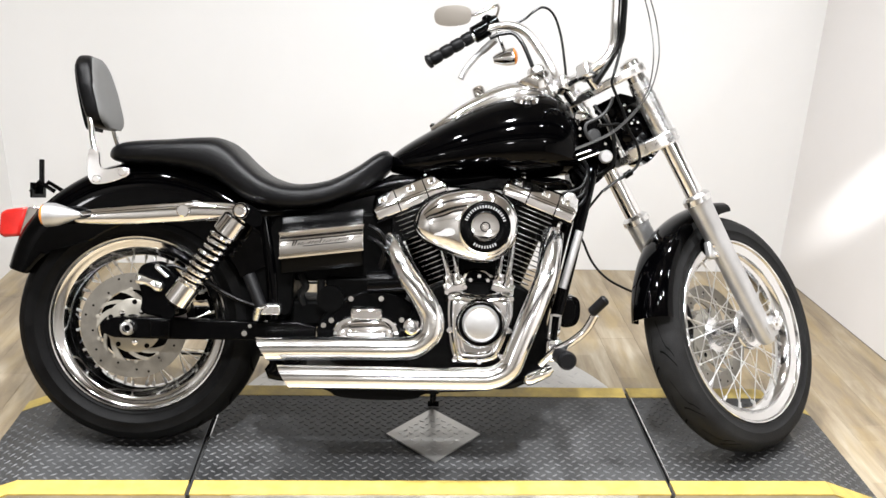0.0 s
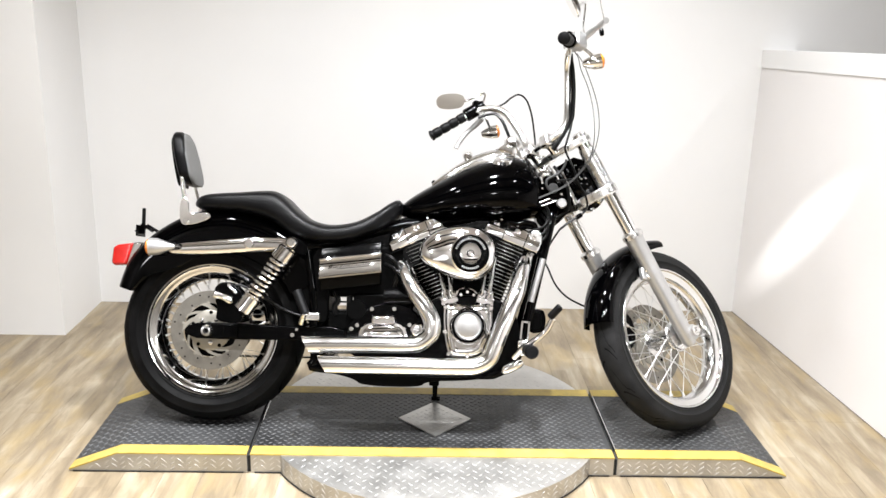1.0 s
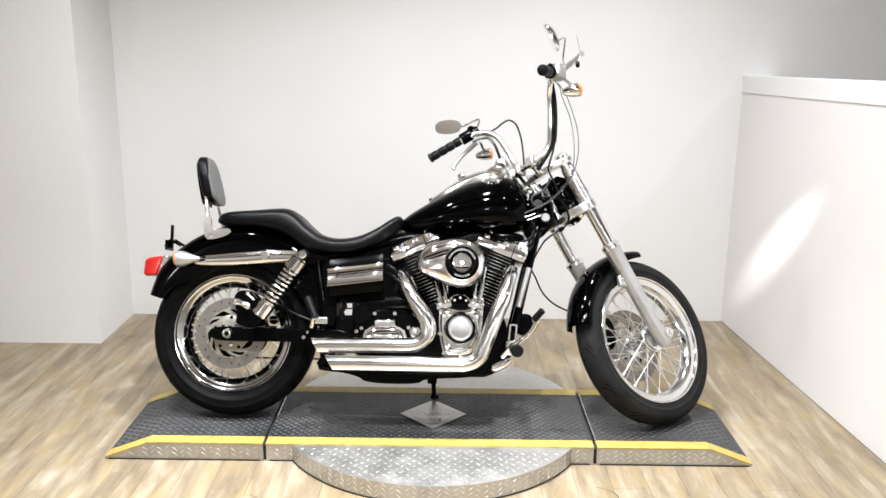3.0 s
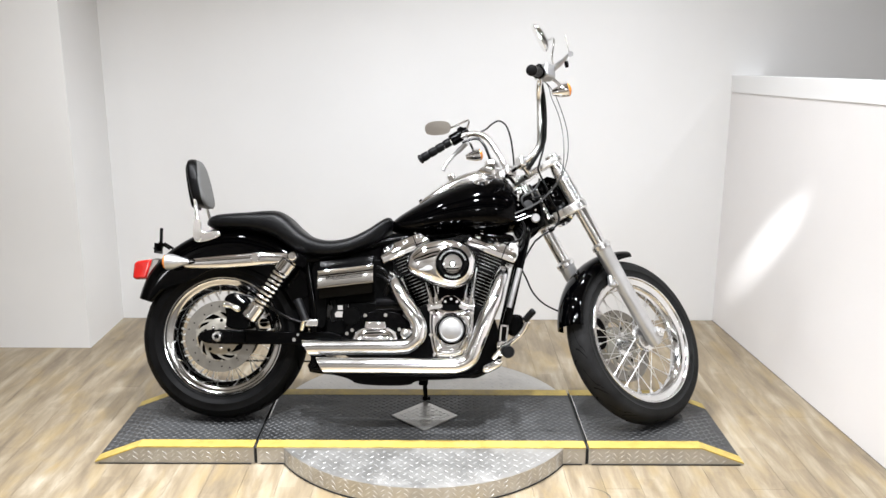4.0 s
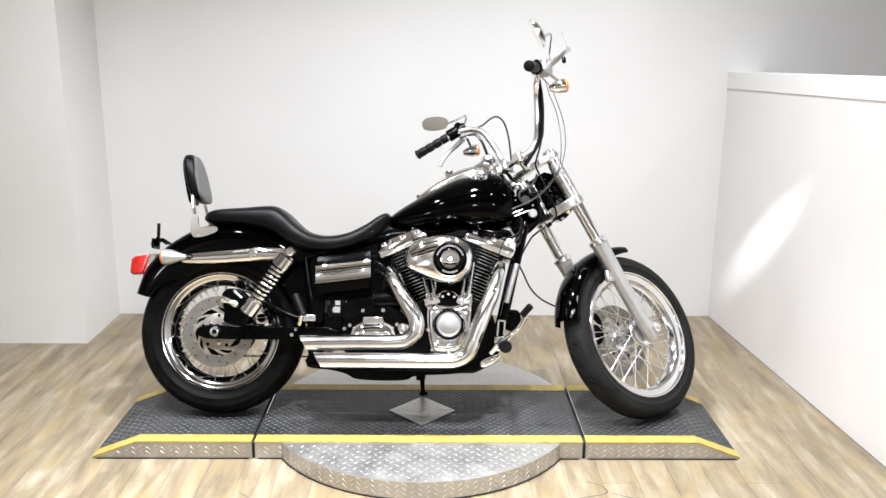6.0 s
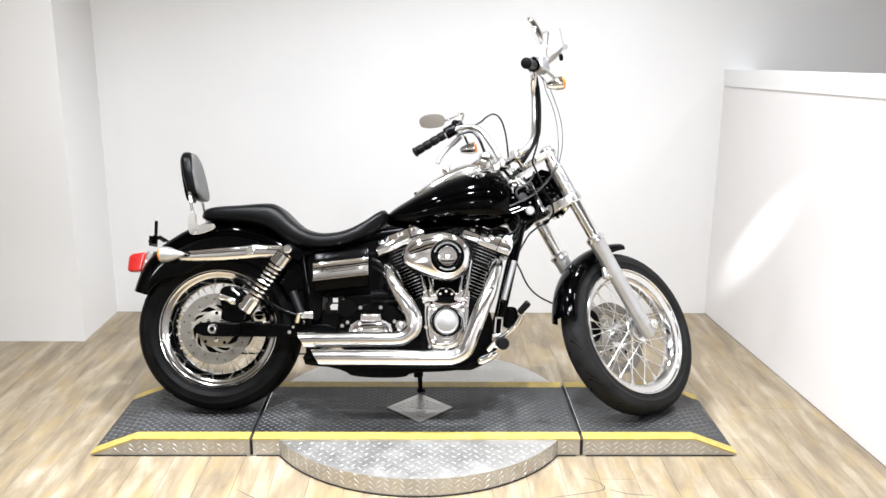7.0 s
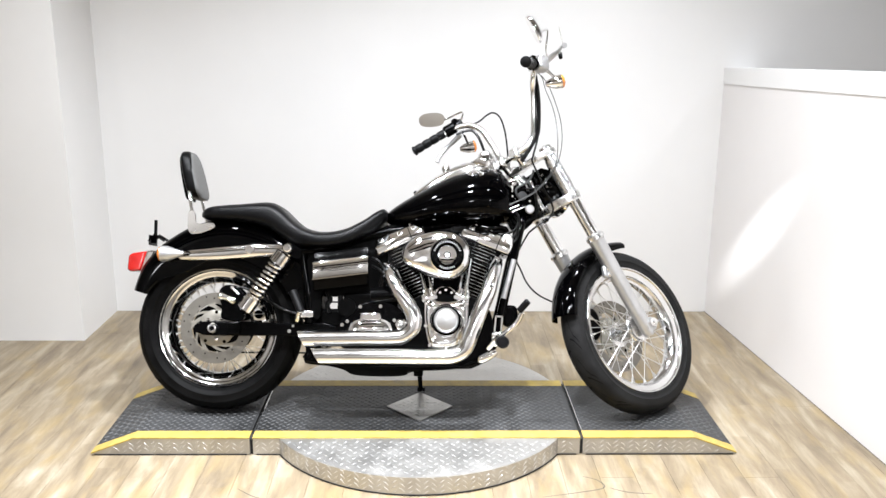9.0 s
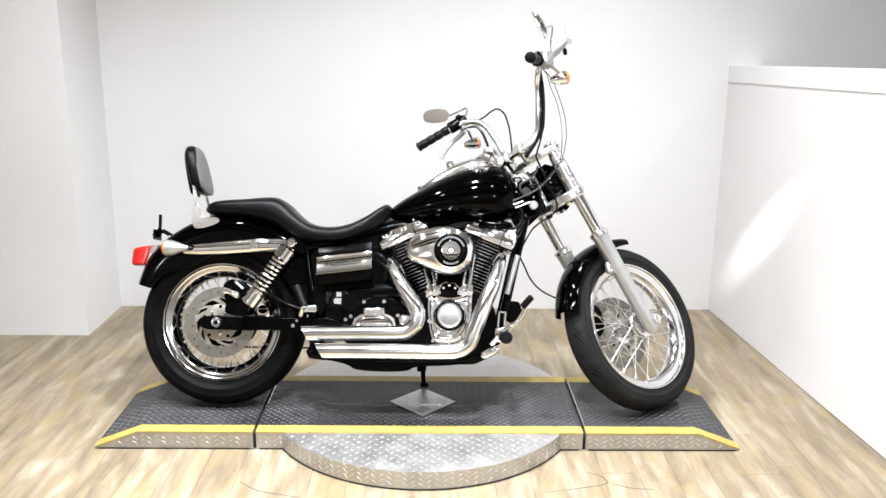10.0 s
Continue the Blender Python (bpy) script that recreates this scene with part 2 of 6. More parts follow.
    nt.links.new(mp3.outputs[0], streak.inputs["Vector"])
    amount = nt.nodes.new("ShaderNodeMapRange")
    amount.inputs["From Min"].default_value, amount.inputs["From Max"].default_value = 0.50, 0.70
    amount.inputs["To Min"].default_value, amount.inputs["To Max"].default_value = 0.0, 0.5
    nt.links.new(streak.outputs[0], amount.inputs[0])
    ochre = nt.nodes.new("ShaderNodeMixRGB")
    ochre.inputs[2].default_value = (0.285, 0.205, 0.085, 1)
    nt.links.new(amount.outputs[0], ochre.inputs[0])
    nt.links.new(ramp.outputs[0], ochre.inputs[1])
    nt.links.new(ochre.outputs[0], b.inputs["Base Color"])
    return m


PLANK = plank_material()


# ---- mesh helpers ----
def V(*a):
    return Vector(a)


def part(name, bm, material, parent=None, label="", m=None, smooth=40, bevel=0.0):
    """Links a bmesh as one mesh object under a thing or a part."""
    me = bpy.data.meshes.new(name)
    bmesh.ops.recalc_face_normals(bm, faces=bm.faces)
    bm.to_mesh(me)
    bm.free()
    for one in material if isinstance(material, (list, tuple)) else [material]:
        me.materials.append(one)
    if smooth:
        me.shade_smooth()
        me.set_sharp_from_angle(angle=radians(smooth))
    ob = new(name, me)
    if parent is not None:
        ob.parent = parent
    if m is not None:
        ob.matrix_basis = m
    if bevel:
        mod = ob.modifiers.new("bevel", "BEVEL")
        mod.width, mod.segments, mod.limit_method, mod.angle_limit = bevel, 2, "ANGLE", radians(35)
    if label:
        tagged(ob, label)
    return ob


def share(ob, name, parent, m, label=""):
    """Another object on the same mesh."""
    o = new(name, ob.data)
    o.parent = parent
    o.matrix_basis = m
    if label:
        tagged(o, label)
    return o


def thing(name, label, category, m=None, group="", kind=""):
    ob = new(name)
    ob.empty_display_size = 0.05
    if m is not None:
        ob.matrix_world = m
    return tagged(ob, label, category, group, kind)


def box(bm, lo, hi, m=None):
    g = bmesh.ops.create_cube(bm, size=1)["verts"]
    c = [(a + b) / 2 for a, b in zip(lo, hi)]
    s = [abs(b - a) for a, b in zip(lo, hi)]
    for v in g:
        v.co = Vector([c[i] + v.co[i] * s[i] for i in range(3)])
        if m is not None:
            v.co = m @ v.co
    return bm


def boxm(lo, hi, m=None):
    return box(bmesh.new(), lo, hi, m)


def ring_frames(pts):
    pts = [Vector(q) for q in pts]
    out, n = [], None
    for i, q in enumerate(pts):
        t = (pts[min(i + 1, len(pts) - 1)] - pts[max(i - 1, 0)]).normalized()
        if n is None:
            n = t.orthogonal().normalized()
        n = (n - t * n.dot(t)).normalized()
        out.append((q, t, n, t.cross(n)))
    return out


def smooth_path(pts, steps=6):
    """A curve through the given points."""
    p = [Vector(q) for q in pts]
    out = []
    for i in range(len(p) - 1):
        a, b, c, d = p[max(i - 1, 0)], p[i], p[i + 1], p[min(i + 2, len(p) - 1)]
        for k in range(steps):
            t = k / steps
            out.append(0.5 * ((2 * b) + (c - a) * t + (2 * a - 5 * b + 4 * c - d) * t * t + (3 * b - a - 3 * c + d) * t ** 3))
    out.append(p[-1])
    return out


def tube(pts, radius, segs=14, caps=True, bm=None, cut=None):
    """A round bar along the points; radius may be a list. cut: shear of the last ring along its axis by height."""
    bm = bm or bmesh.new()
    fr = ring_frames(pts)
    rings = []
    for i, (q, t, n, b) in enumerate(fr):
        r = radius[i] if isinstance(radius, (list, tuple)) else radius
        ring = []
        for k in range(segs):
            a = 2 * math.pi * k / segs
            o = n * (math.cos(a) * r) + b * (math.sin(a) * r)
            if cut and i == len(fr) - 1:
                o = o + t * (cut * o.z)
            ring.append(bm.verts.new(q + o))
        rings.append(ring)
    for r0, r1 in zip(rings, rings[1:]):
        for k in range(segs):
            bm.faces.new((r0[k], r0[(k + 1) % segs], r1[(k + 1) % segs], r1[k]))
    if caps:
        bm.faces.new(rings[0][::-1])
        bm.faces.new(rings[-1])
    return bm


def bar(a, b, r, segs=14, bm=None, r2=None):
    return tube([a, b], [r, r2 if r2 is not None else r], segs, True, bm)


def lathe(profile, at=(0, 0, 0), axis=(0, 1, 0), segs=48, closed=False, bm=None):
    """A turned body: (radius, height along the axis) points."""
    bm = bm or bmesh.new()
    ax = Vector(axis).normalized()
    rot = Vector((0, 0, 1)).rotation_difference(ax).to_matrix()
    at = Vector(at)
    rings = []
    for r, h in profile:
        if r < 1e-6:
            rings.append([bm.verts.new(at + ax * h)])
        else:
            rings.append([bm.verts.new(at + rot @ Vector((r * math.cos(2 * math.pi * k / segs), r * math.sin(2 * math.pi * k / segs), h))) for k in range(segs)])
    pairs = list(zip(rings, rings[1:]))
    if closed:
        pairs.append((rings[-1], rings[0]))
    for r0, r1 in pairs:
        if len(r0) == 1 and len(r1) == 1:
            continue
        for k in range(segs):
            j = (k + 1) % segs
            if len(r0) == 1:
                bm.faces.new((r0[0], r1[j], r1[k]))
            elif len(r1) == 1:
                bm.faces.new((r0[k], r0[j], r1[0]))
            else:
                bm.faces.new((r0[k], r0[j], r1[j], r1[k]))
    return bm


def slab(poly, y0, y1, m=None, bm=None):
    """A plate: an outline in x, z from y0 to y1."""
    bm = bm or bmesh.new()
    a = [bm.verts.new((x, y0, z)) for x, z in poly]
    b = [bm.verts.new((x, y1, z)) for x, z in poly]
    bm.faces.new(a)
    bm.faces.new(b[::-1])
    for k in range(len(poly)):
        j = (k + 1) % len(poly)
        bm.faces.new((a[k], b[k], b[j], a[j]))
    if m is not None:
        bmesh.ops.transform(bm, matrix=m, verts=bm.verts)
    return bm


def loft(rings, caps=True):
    bm = bmesh.new()
    rs = [[bm.verts.new(q) for q in ring] for ring in rings]
    n = len(rs[0])
    for r0, r1 in zip(rs, rs[1:]):
        for k in range(n):
            bm.faces.new((r0[k], r0[(k + 1) % n], r1[(k + 1) % n], r1[k]))
    if caps:
        bm.faces.new(rs[0][::-1])
        bm.faces.new(rs[-1])
    return bm


def rounded(poly, steps=3):
    """An outline with its corners cut round (Chaikin)."""
    for _ in range(steps):
        out = []
        for k in range(len(poly)):
            (x0, z0), (x1, z1) = poly[k], poly[(k + 1) % len(poly)]
            out += [(0.75 * x0 + 0.25 * x1, 0.75 * z0 + 0.25 * z1), (0.25 * x0 + 0.75 * x1, 0.25 * z0 + 0.75 * z1)]
        poly = out
    return poly


def curve_at(table, x):
    """A smooth curve through the rows of a table (Hermite with finite slopes)."""
    xs = [r[0] for r in table]
    n = len(xs)
    i = max(0, min(n - 2, int(np.searchsorted(xs, x)) - 1))
    h = xs[i + 1] - xs[i]
    u = (x - xs[i]) / h
    out = []
    for k in range(1, len(table[0])):
        def slope(j):
            a, b = max(j - 1, 0), min(j + 1, n - 1)
            return (table[b][k] - table[a][k]) / (xs[b] - xs[a])
        p0, p1, m0, m1 = table[i][k], table[i + 1][k], slope(i) * h, slope(i + 1) * h
        out.append((2 * u ** 3 - 3 * u ** 2 + 1) * p0 + (u ** 3 - 2 * u ** 2 + u) * m0 + (3 * u ** 2 - 2 * u ** 3) * p1 + (u ** 3 - u ** 2) * m1)
    return out


def joined(*bms):
    """Several bmeshes in one mesh."""
    out = bmesh.new()
    for b in bms:
        me = bpy.data.meshes.new("tmp")
        b.to_mesh(me)
        b.free()
        out.from_mesh(me)
        bpy.data.meshes.remove(me)
    return out


# ---- the room ----
def structure(name, bm, material, label, category, smooth=0):
    return tagged(part(name, bm, material, None, "", None, smooth), label, category, "", "structure")


HALF_DIR = V(0.072, -1.0, 0).normalized()   # the half-height wall runs towards the viewer, slightly splayed
HALF_OUT = V(1.0, 0.072, 0).normalized()
HALF0 = V(1.578, 1.312, 0)


def half_wall_box(s0, s1, o0, o1, z0, z1, rise0=0.0):
    """A stretch of the half-height wall; its top climbs a little towards the viewer."""
    bm = bmesh.new()
    rise = [0.035 * s for s in (s0, s1, s1, s0)]
    q = [HALF0 + HALF_DIR * s + HALF_OUT * o for s, o in ((s0, o0), (s1, o0), (s1, o1), (s0, o1))]
    lo = [bm.verts.new((a.x, a.y, z0 + r * rise0)) for a, r in zip(q, rise)]
    hi = [bm.verts.new((a.x, a.y, z1 + r)) for a, r in zip(q, rise)]
    bm.faces.new(lo[::-1])
    bm.faces.new(hi)
    for k in range(4):
        j = (k + 1) % 4
        bm.faces.new((lo[k], lo[j], hi[j], hi[k]))
    return bm


def gap_strip(length):
    """A thin dark strip that draws the shaded gap along the foot of the half-height wall."""
    bm = bmesh.new()
    q = [HALF0 + HALF_DIR * s + HALF_OUT * o for s, o in ((0.0, -0.003), (length, -0.003), (length, -0.0005), (0.0, -0.0005))]
    lo, hi = [[bm.verts.new((a.x, a.y, z)) for a in q] for z in (-0.004, 0.0016)]
    bm.faces.new(lo[::-1])
    bm.faces.new(hi)
    for k in range(4):
        bm.faces.new((lo[k], lo[(k + 1) % 4], hi[(k + 1) % 4], hi[k]))
    return bm


structure("wall_north", boxm((-4.2, 1.312, -0.02), (5.2, 1.46, 3.1)), WALL, "smooth white painted back wall behind the stand", "wall")
structure("wall_nook", boxm((-4.2, 0.84, -0.02), (-1.685, 1.312, 3.1)), WALL, "white painted wall projection beside the back wall", "wall")
structure("wall_half", half_wall_box(-0.02, 5.5, 0.0, 0.14, -0.02, 1.252), HALF, "white painted half-height partition wall", "wall")
structure("ledge_cap", half_wall_box(-0.02, 5.5, -0.004, 0.16, 1.2525, 1.337, 1.0), WALL, "white painted cap along the half-height wall", "trim")
structure("wall_gap_shade", gap_strip(5.5), SCUFF_AND_GAP, "dark strip for the shaded gap along the foot of the half-height wall", "trim")
# Unseen walls added to close the room and give the chrome its reflections.
structure("wall_west", boxm((-4.35, -6.0, -0.02), (-4.2, 1.46, 3.1)), SHOP, "unseen side wall closing the room, toned for chrome reflections", "wall")
structure("wall_east", boxm((5.2, -6.0, -0.02), (5.35, 1.46, 3.1)), SHOP, "unseen side wall closing the room, toned for chrome reflections", "wall")
structure("wall_south", boxm((-4.35, -6.15, -0.02), (5.35, -6.0, 3.1)), SOUTH, "unseen wall behind the viewer, toned for chrome reflections", "wall")
# Ceiling out of view; its dark bars are added to band the chrome reflections.
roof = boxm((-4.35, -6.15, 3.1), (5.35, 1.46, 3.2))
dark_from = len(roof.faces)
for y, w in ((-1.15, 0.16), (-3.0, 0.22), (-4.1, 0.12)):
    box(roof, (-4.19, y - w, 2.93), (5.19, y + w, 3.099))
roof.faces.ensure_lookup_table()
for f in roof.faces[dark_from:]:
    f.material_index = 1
structure("ceiling", roof, [CEIL, MATT], "unseen ceiling, toned down, with dark bars added for chrome reflections", "ceiling")
floor = structure("floor", boxm((-4.35, -6.15, -0.06), (5.35, 1.46, -0.009)), PLANK, "washed oak laminate plank floor", "floor")


# ---- the display stand ----
CX, CY, TOP = -0.012, -0.097, 0.072      # the middle of the stand and the height of its mat
HW, HL, CREST = 0.265, 1.195, 1.035      # half width, half length, where the end slopes begin
SEAM_L, SEAM_R = -0.618, 0.602


def deck(x):
    """The height of the deck at x."""
    d = abs(x - CX)
    return TOP if d <= CREST else TOP - (TOP - 0.012) * (d - CREST) / (HL - CREST)


def deck_strip(xs, y0, y1, lift, bottom):
    """A strip of the deck between two lines, over the given x stations."""
    rings = []
    for x in xs:
        z = deck(x)
        rings.append([(x, y0, bottom), (x, y1, bottom), (x, y1, z + lift), (x, y0, z + lift)])
    return loft(rings)


def deck_band(xs, y0, y1):
    """A thin plate that follows the deck."""
    return loft([[(x, y0, deck(x) - 0.005), (x, y1, deck(x) - 0.005), (x, y1, deck(x)), (x, y0, deck(x))] for x in xs])


def lozenge(bm_data, c, u, w, n, a, b, h):
    """One raised tread bar: middle c, along u, across w, out along n."""
    verts, faces = bm_data
    k = len(verts)
    top = n * h
    verts += [c - u * a, c - w * b, c + u * a, c + w * b, c - u * (a * 0.6) + top, c - w * (b * 0.4) + top, c + u * (a * 0.6) + top, c + w * (b * 0.4) + top]
    faces += [(k + 4, k + 5, k + 6, k + 7)] + [(k + i, k + (i + 1) % 4, k + 4 + (i + 1) % 4, k + 4 + i) for i in range(4)]


def stuff_mesh(name, data, material, parent, label):
    me = bpy.data.meshes.new(name)
    me.from_pydata([tuple(v) for v in data[0]], [], data[1])
    me.materials.append(material)
    ob = new(name, me)
    ob.parent = parent
    return tagged(ob, label, "", "", "stuff")


def stations(a, b):
    return sorted({a, b, *[x for x in (CX - CREST, CX + CREST) if a < x < b]})


Y0, Y1 = CY - HW, CY + HW
BAND = 0.056


def stand_section(name, label, a, b, cat="display ramp"):
    sec = thing(name, label, cat, group="sections of the display stand")
    xs = stations(a, b)
    rings = [[(x, Y0 + 0.004, 0.002), (x, Y1 - 0.004, 0.002), (x, Y1 - 0.004, deck(x) - 0.006), (x, Y0 + 0.004, deck(x) - 0.006)] for x in xs]
    part("body", loft(rings), TREAD, sec, "bare tread plate skirt", smooth=0)
    # Dark strips draw the shaded gap between skirt and floor.
    for yy in (Y0 + 0.001, Y1 - 0.005):
        part("base_gap_shade", boxm((a + 0.012, yy, 0.0005), (b - 0.012, yy + 0.004, 0.004)), GAP, sec, "dark strip for the shaded gap along the floor", smooth=0)
    part("mat", deck_strip(xs, Y0 + BAND, Y1 - BAND, -0.001, 0.0035), MATRUB, sec, "worn dark grey ribbed rubber mat", smooth=0)
    part("edge_band", deck_band(xs, Y0, Y0 + BAND - 0.0005), YELLOW, sec, "worn yellow painted edge", smooth=0)
    part("edge_band", deck_band(xs, Y1 - BAND + 0.0005, Y1), YELLOW, sec, "worn yellow painted edge", smooth=0)
    # raised bars of the mat
    data = ([], [])
    nx = int((b - a) / 0.0155)
    for i in range(nx):
        x = a + 0.008 + i * 0.0155
        for j in range(27):
            y = Y0 + BAND + 0.008 + j * 0.0155
            if (i + j) % 2:
                continue
            if abs(x - 0.0) / 0.136 + abs(y - CY) / 0.136 < 1.03:
                continue
            s = 1 if (i // 1) % 2 else -1
            dz = deck(x + 0.004) - deck(x - 0.004)
            u = V(0.008, 0, dz).normalized() * 0.85 + V(0, 0.5 * s, 0)
            u.normalize()
            n = V(-dz, 0, 0.008).normalized()
            lozenge(data, V(x, y, deck(x) - 0.0012), u, n.cross(u), n, 0.0098, 0.0034, 0.0022)
    stuff_mesh("raised_tread", data, MATNUB, sec, "scuffed raised bars of the rubber mat")
    # raised bars of the skirt on both long sides
    data = ([], [])
    for side in (-1, 1):
        n = V(0, side, 0)
        yy = Y0 + 0.004 if side < 0 else Y1 - 0.004
        for i in range(int((b - a) / 0.0270)):
            x = a + 0.014 + i * 0.0270
            for j in range(3):
                z = 0.014 + j * 0.019 + (0.0095 if i % 2 else 0)
                if z > deck(x) - 0.016:
                    continue
                u = V(0.75, 0, -0.66 if i % 2 else 0.66).normalized()
                lozenge(data, V(x, yy, z), u, n.cross(u), n, 0.0130, 0.0028, 0.0011)
    stuff_mesh("raised_tread", data, BARS, sec, "shiny raised tread bars of the skirt")
    return sec


mid = stand_section("turntable_deck", "middle deck of the stand with dark rubber mat and yellow edges", SEAM_L + 0.006, SEAM_R - 0.006, "display stand")
stand_section("end_ramp", "sloped end of the stand with rubber mat and yellow edges", CX - HL, SEAM_L - 0.006)
stand_section("end_ramp", "sloped end of the stand with rubber mat and yellow edges", SEAM_R + 0.006, CX + HL)
# A dark block in each seam stands in for the shade between sections.
for sx in (SEAM_L, SEAM_R):
    tagged(part("seam_shade", boxm((sx - 0.0055, Y0 + 0.012, 0.001), (sx + 0.0055, Y1 - 0.012, TOP - 0.012)), GAP, None, "", None, 0), "dark strip for the shade between two sections of the stand", "gap filler")
    tagged(part("seam_edge", boxm((sx + 0.0062, Y0 + 0.060, TOP - 0.004), (sx + 0.0085, Y1 - 0.06, TOP + 0.0012)), POLISHED, mid, "", None, 0), "bright worn metal edge of the seam")
# bare diamond of tread plate let into the mat
dia = tagged(part("diamond_plate", slab([(-0.131, 0), (0, -0.133), (0.131, 0), (0, 0.133)], 0, 0.004, Matrix.Translation((0, CY, TOP)) @ pose(0, 0, 0, 90)), TREAD, None, "", None, 0),
             "diamond of bare tread plate in the middle of the rubber mat", "metal plate")
data = ([], [])
for i in range(-12, 13):
    for j in range(-12, 13):
        x, y = i * 0.0155, j * 0.0155
        if (i + j) % 2 == 0 and (abs(x) + abs(y)) < 0.118:
            s = 1 if i % 2 else -1
            u = V(0.86, 0.5 * s, 0)
            lozenge(data, V(x, y + CY, TOP + 0.0038), u, V(0, 0, 1).cross(u), V(0, 0, 1), 0.009, 0.003, 0.0018)
stuff_mesh("raised_tread", data, TOP_BARS, dia, "shiny raised tread bars of the plate")

# the round turntable below the deck
DISC_C, DISC_R, DISC_T = V(0, -0.05, 0), 0.60, 0.068
disc = thing("turntable", "round turntable of bare tread plate under the stand", "turntable")


def disc_half(sign):
    """The part of the disc that stands out beyond the deck on one side."""
    y_edge = Y0 + 0.001 if sign < 0 else Y1 - 0.001
    half = math.sqrt(DISC_R ** 2 - (y_edge - DISC_C.y) ** 2)
    a0 = math.atan2(y_edge - DISC_C.y, half)
    a1 = math.pi - a0
    if sign < 0:
        a1 -= 2 * math.pi
    arc = [(DISC_C.x + DISC_R * math.cos(a0 + (a1 - a0) * k / 72), DISC_C.y + DISC_R * math.sin(a0 + (a1 - a0) * k / 72)) for k in range(73)]
    return arc


for sign, nm in ((-1, "front_segment"), (1, "rear_segment")):
    arc = disc_half(sign)
    bm = slab([(x, -y) for x, y in arc], 0.002, DISC_T, pose(0, 0, 0, 90))
    seg = part(nm, bm, TREAD, disc, "", None, 30)
    data = ([], [])
    for k in range(0, 108):
        a = math.pi * 2 * k / 140 + (math.pi if sign < 0 else 0)
        for j in range(3):
            q = DISC_C + V(math.cos(a), math.sin(a), 0) * DISC_R
            if (sign < 0 and q.y > Y0 - 0.01) or (sign > 0 and q.y < Y1 + 0.01):
                continue
            n = V(math.cos(a), math.sin(a), 0)
            tng = V(-math.sin(a), math.cos(a), 0)
            z = 0.012 + j * 0.019 + (0.0095 if k % 2 else 0)
            if z > DISC_T - 0.008:
                continue
            u = (tng * 0.75 + V(0, 0, -0.66 if k % 2 else 0.66)).normalized()
            lozenge(data, V(q.x, q.y, z), u, n.cross(u), n, 0.0130, 0.0028, 0.0011)
    stuff_mesh("raised_tread", data, BARS, seg, "shiny raised tread bars of the rim")
    data = ([], [])
    for i in range(-31, 32):
        for j in range(-34, 34):
            x, y = i * 0.0205, j * 0.0205
            if (i + j) % 2 or (x * x + (y - DISC_C.y) ** 2) > (DISC_R - 0.014) ** 2:
                continue
            if (sign < 0 and y < Y0 - 0.008) or (sign > 0 and y > Y1 + 0.008):
                s = 1 if i % 2 else -1
                u = V(0.7, 0.7 * s, 0)
                lozenge(data, V(x, y, DISC_T - 0.0003), u, V(0, 0, 1).cross(u), V(0, 0, 1), 0.0125, 0.0030, 0.0012)
    stuff_mesh("raised_tread", data, TOP_BARS, seg, "dull raised tread bars")
    # A dark bead draws the shaded gap under the turntable's rim.
    rim = tube([V(x, y, 0.003) for x, y in arc], 0.0028, 6)
    part("base_gap_shade", rim, GAP, seg, "dark strip for the shaded gap along the floor")


# ---- the motorcycle ----
LEAN_DEG, STEER_DEG, RAKE = 18.0, 38.2, 28.0
BIKE = pose(-0.7845, -0.1232, 0.0668, 0, 0, -1.1) @ pose(0, 0, 0, -LEAN_DEG)
AXLE_F = V(1.626, 0, 0.329)
FWD = V(math.cos(radians(RAKE)), 0, math.sin(radians(RAKE)))
UP = V(-math.sin(radians(RAKE)), 0, math.cos(radians(RAKE)))
PIVOT = AXLE_F - FWD * 0.061
STEER = Matrix.Translation(PIVOT) @ Matrix.Rotation(radians(STEER_DEG), 4, UP) @ Matrix.Translation(-PIVOT)
bike = thing("motorcycle", "black cruiser motorcycle with chrome engine leaning on its side stand", "motorcycle", BIKE)


def bp(name, bm, material, label="", parent=None, m=None, smooth=40, bevel=0.0):
    return part(name, bm, material, parent if parent is not None else bike, label, m, smooth, bevel)


def bolt(parent, at, r=0.008, h=0.008, axis=(0, -1, 0), m=None, material=None, name="bolt"):
    return part(name, lathe([(0, 0), (r, 0), (r, h * 0.7), (r * 0.8, h), (0, h)], at, axis, 12), material or CHROME, parent, "", m)


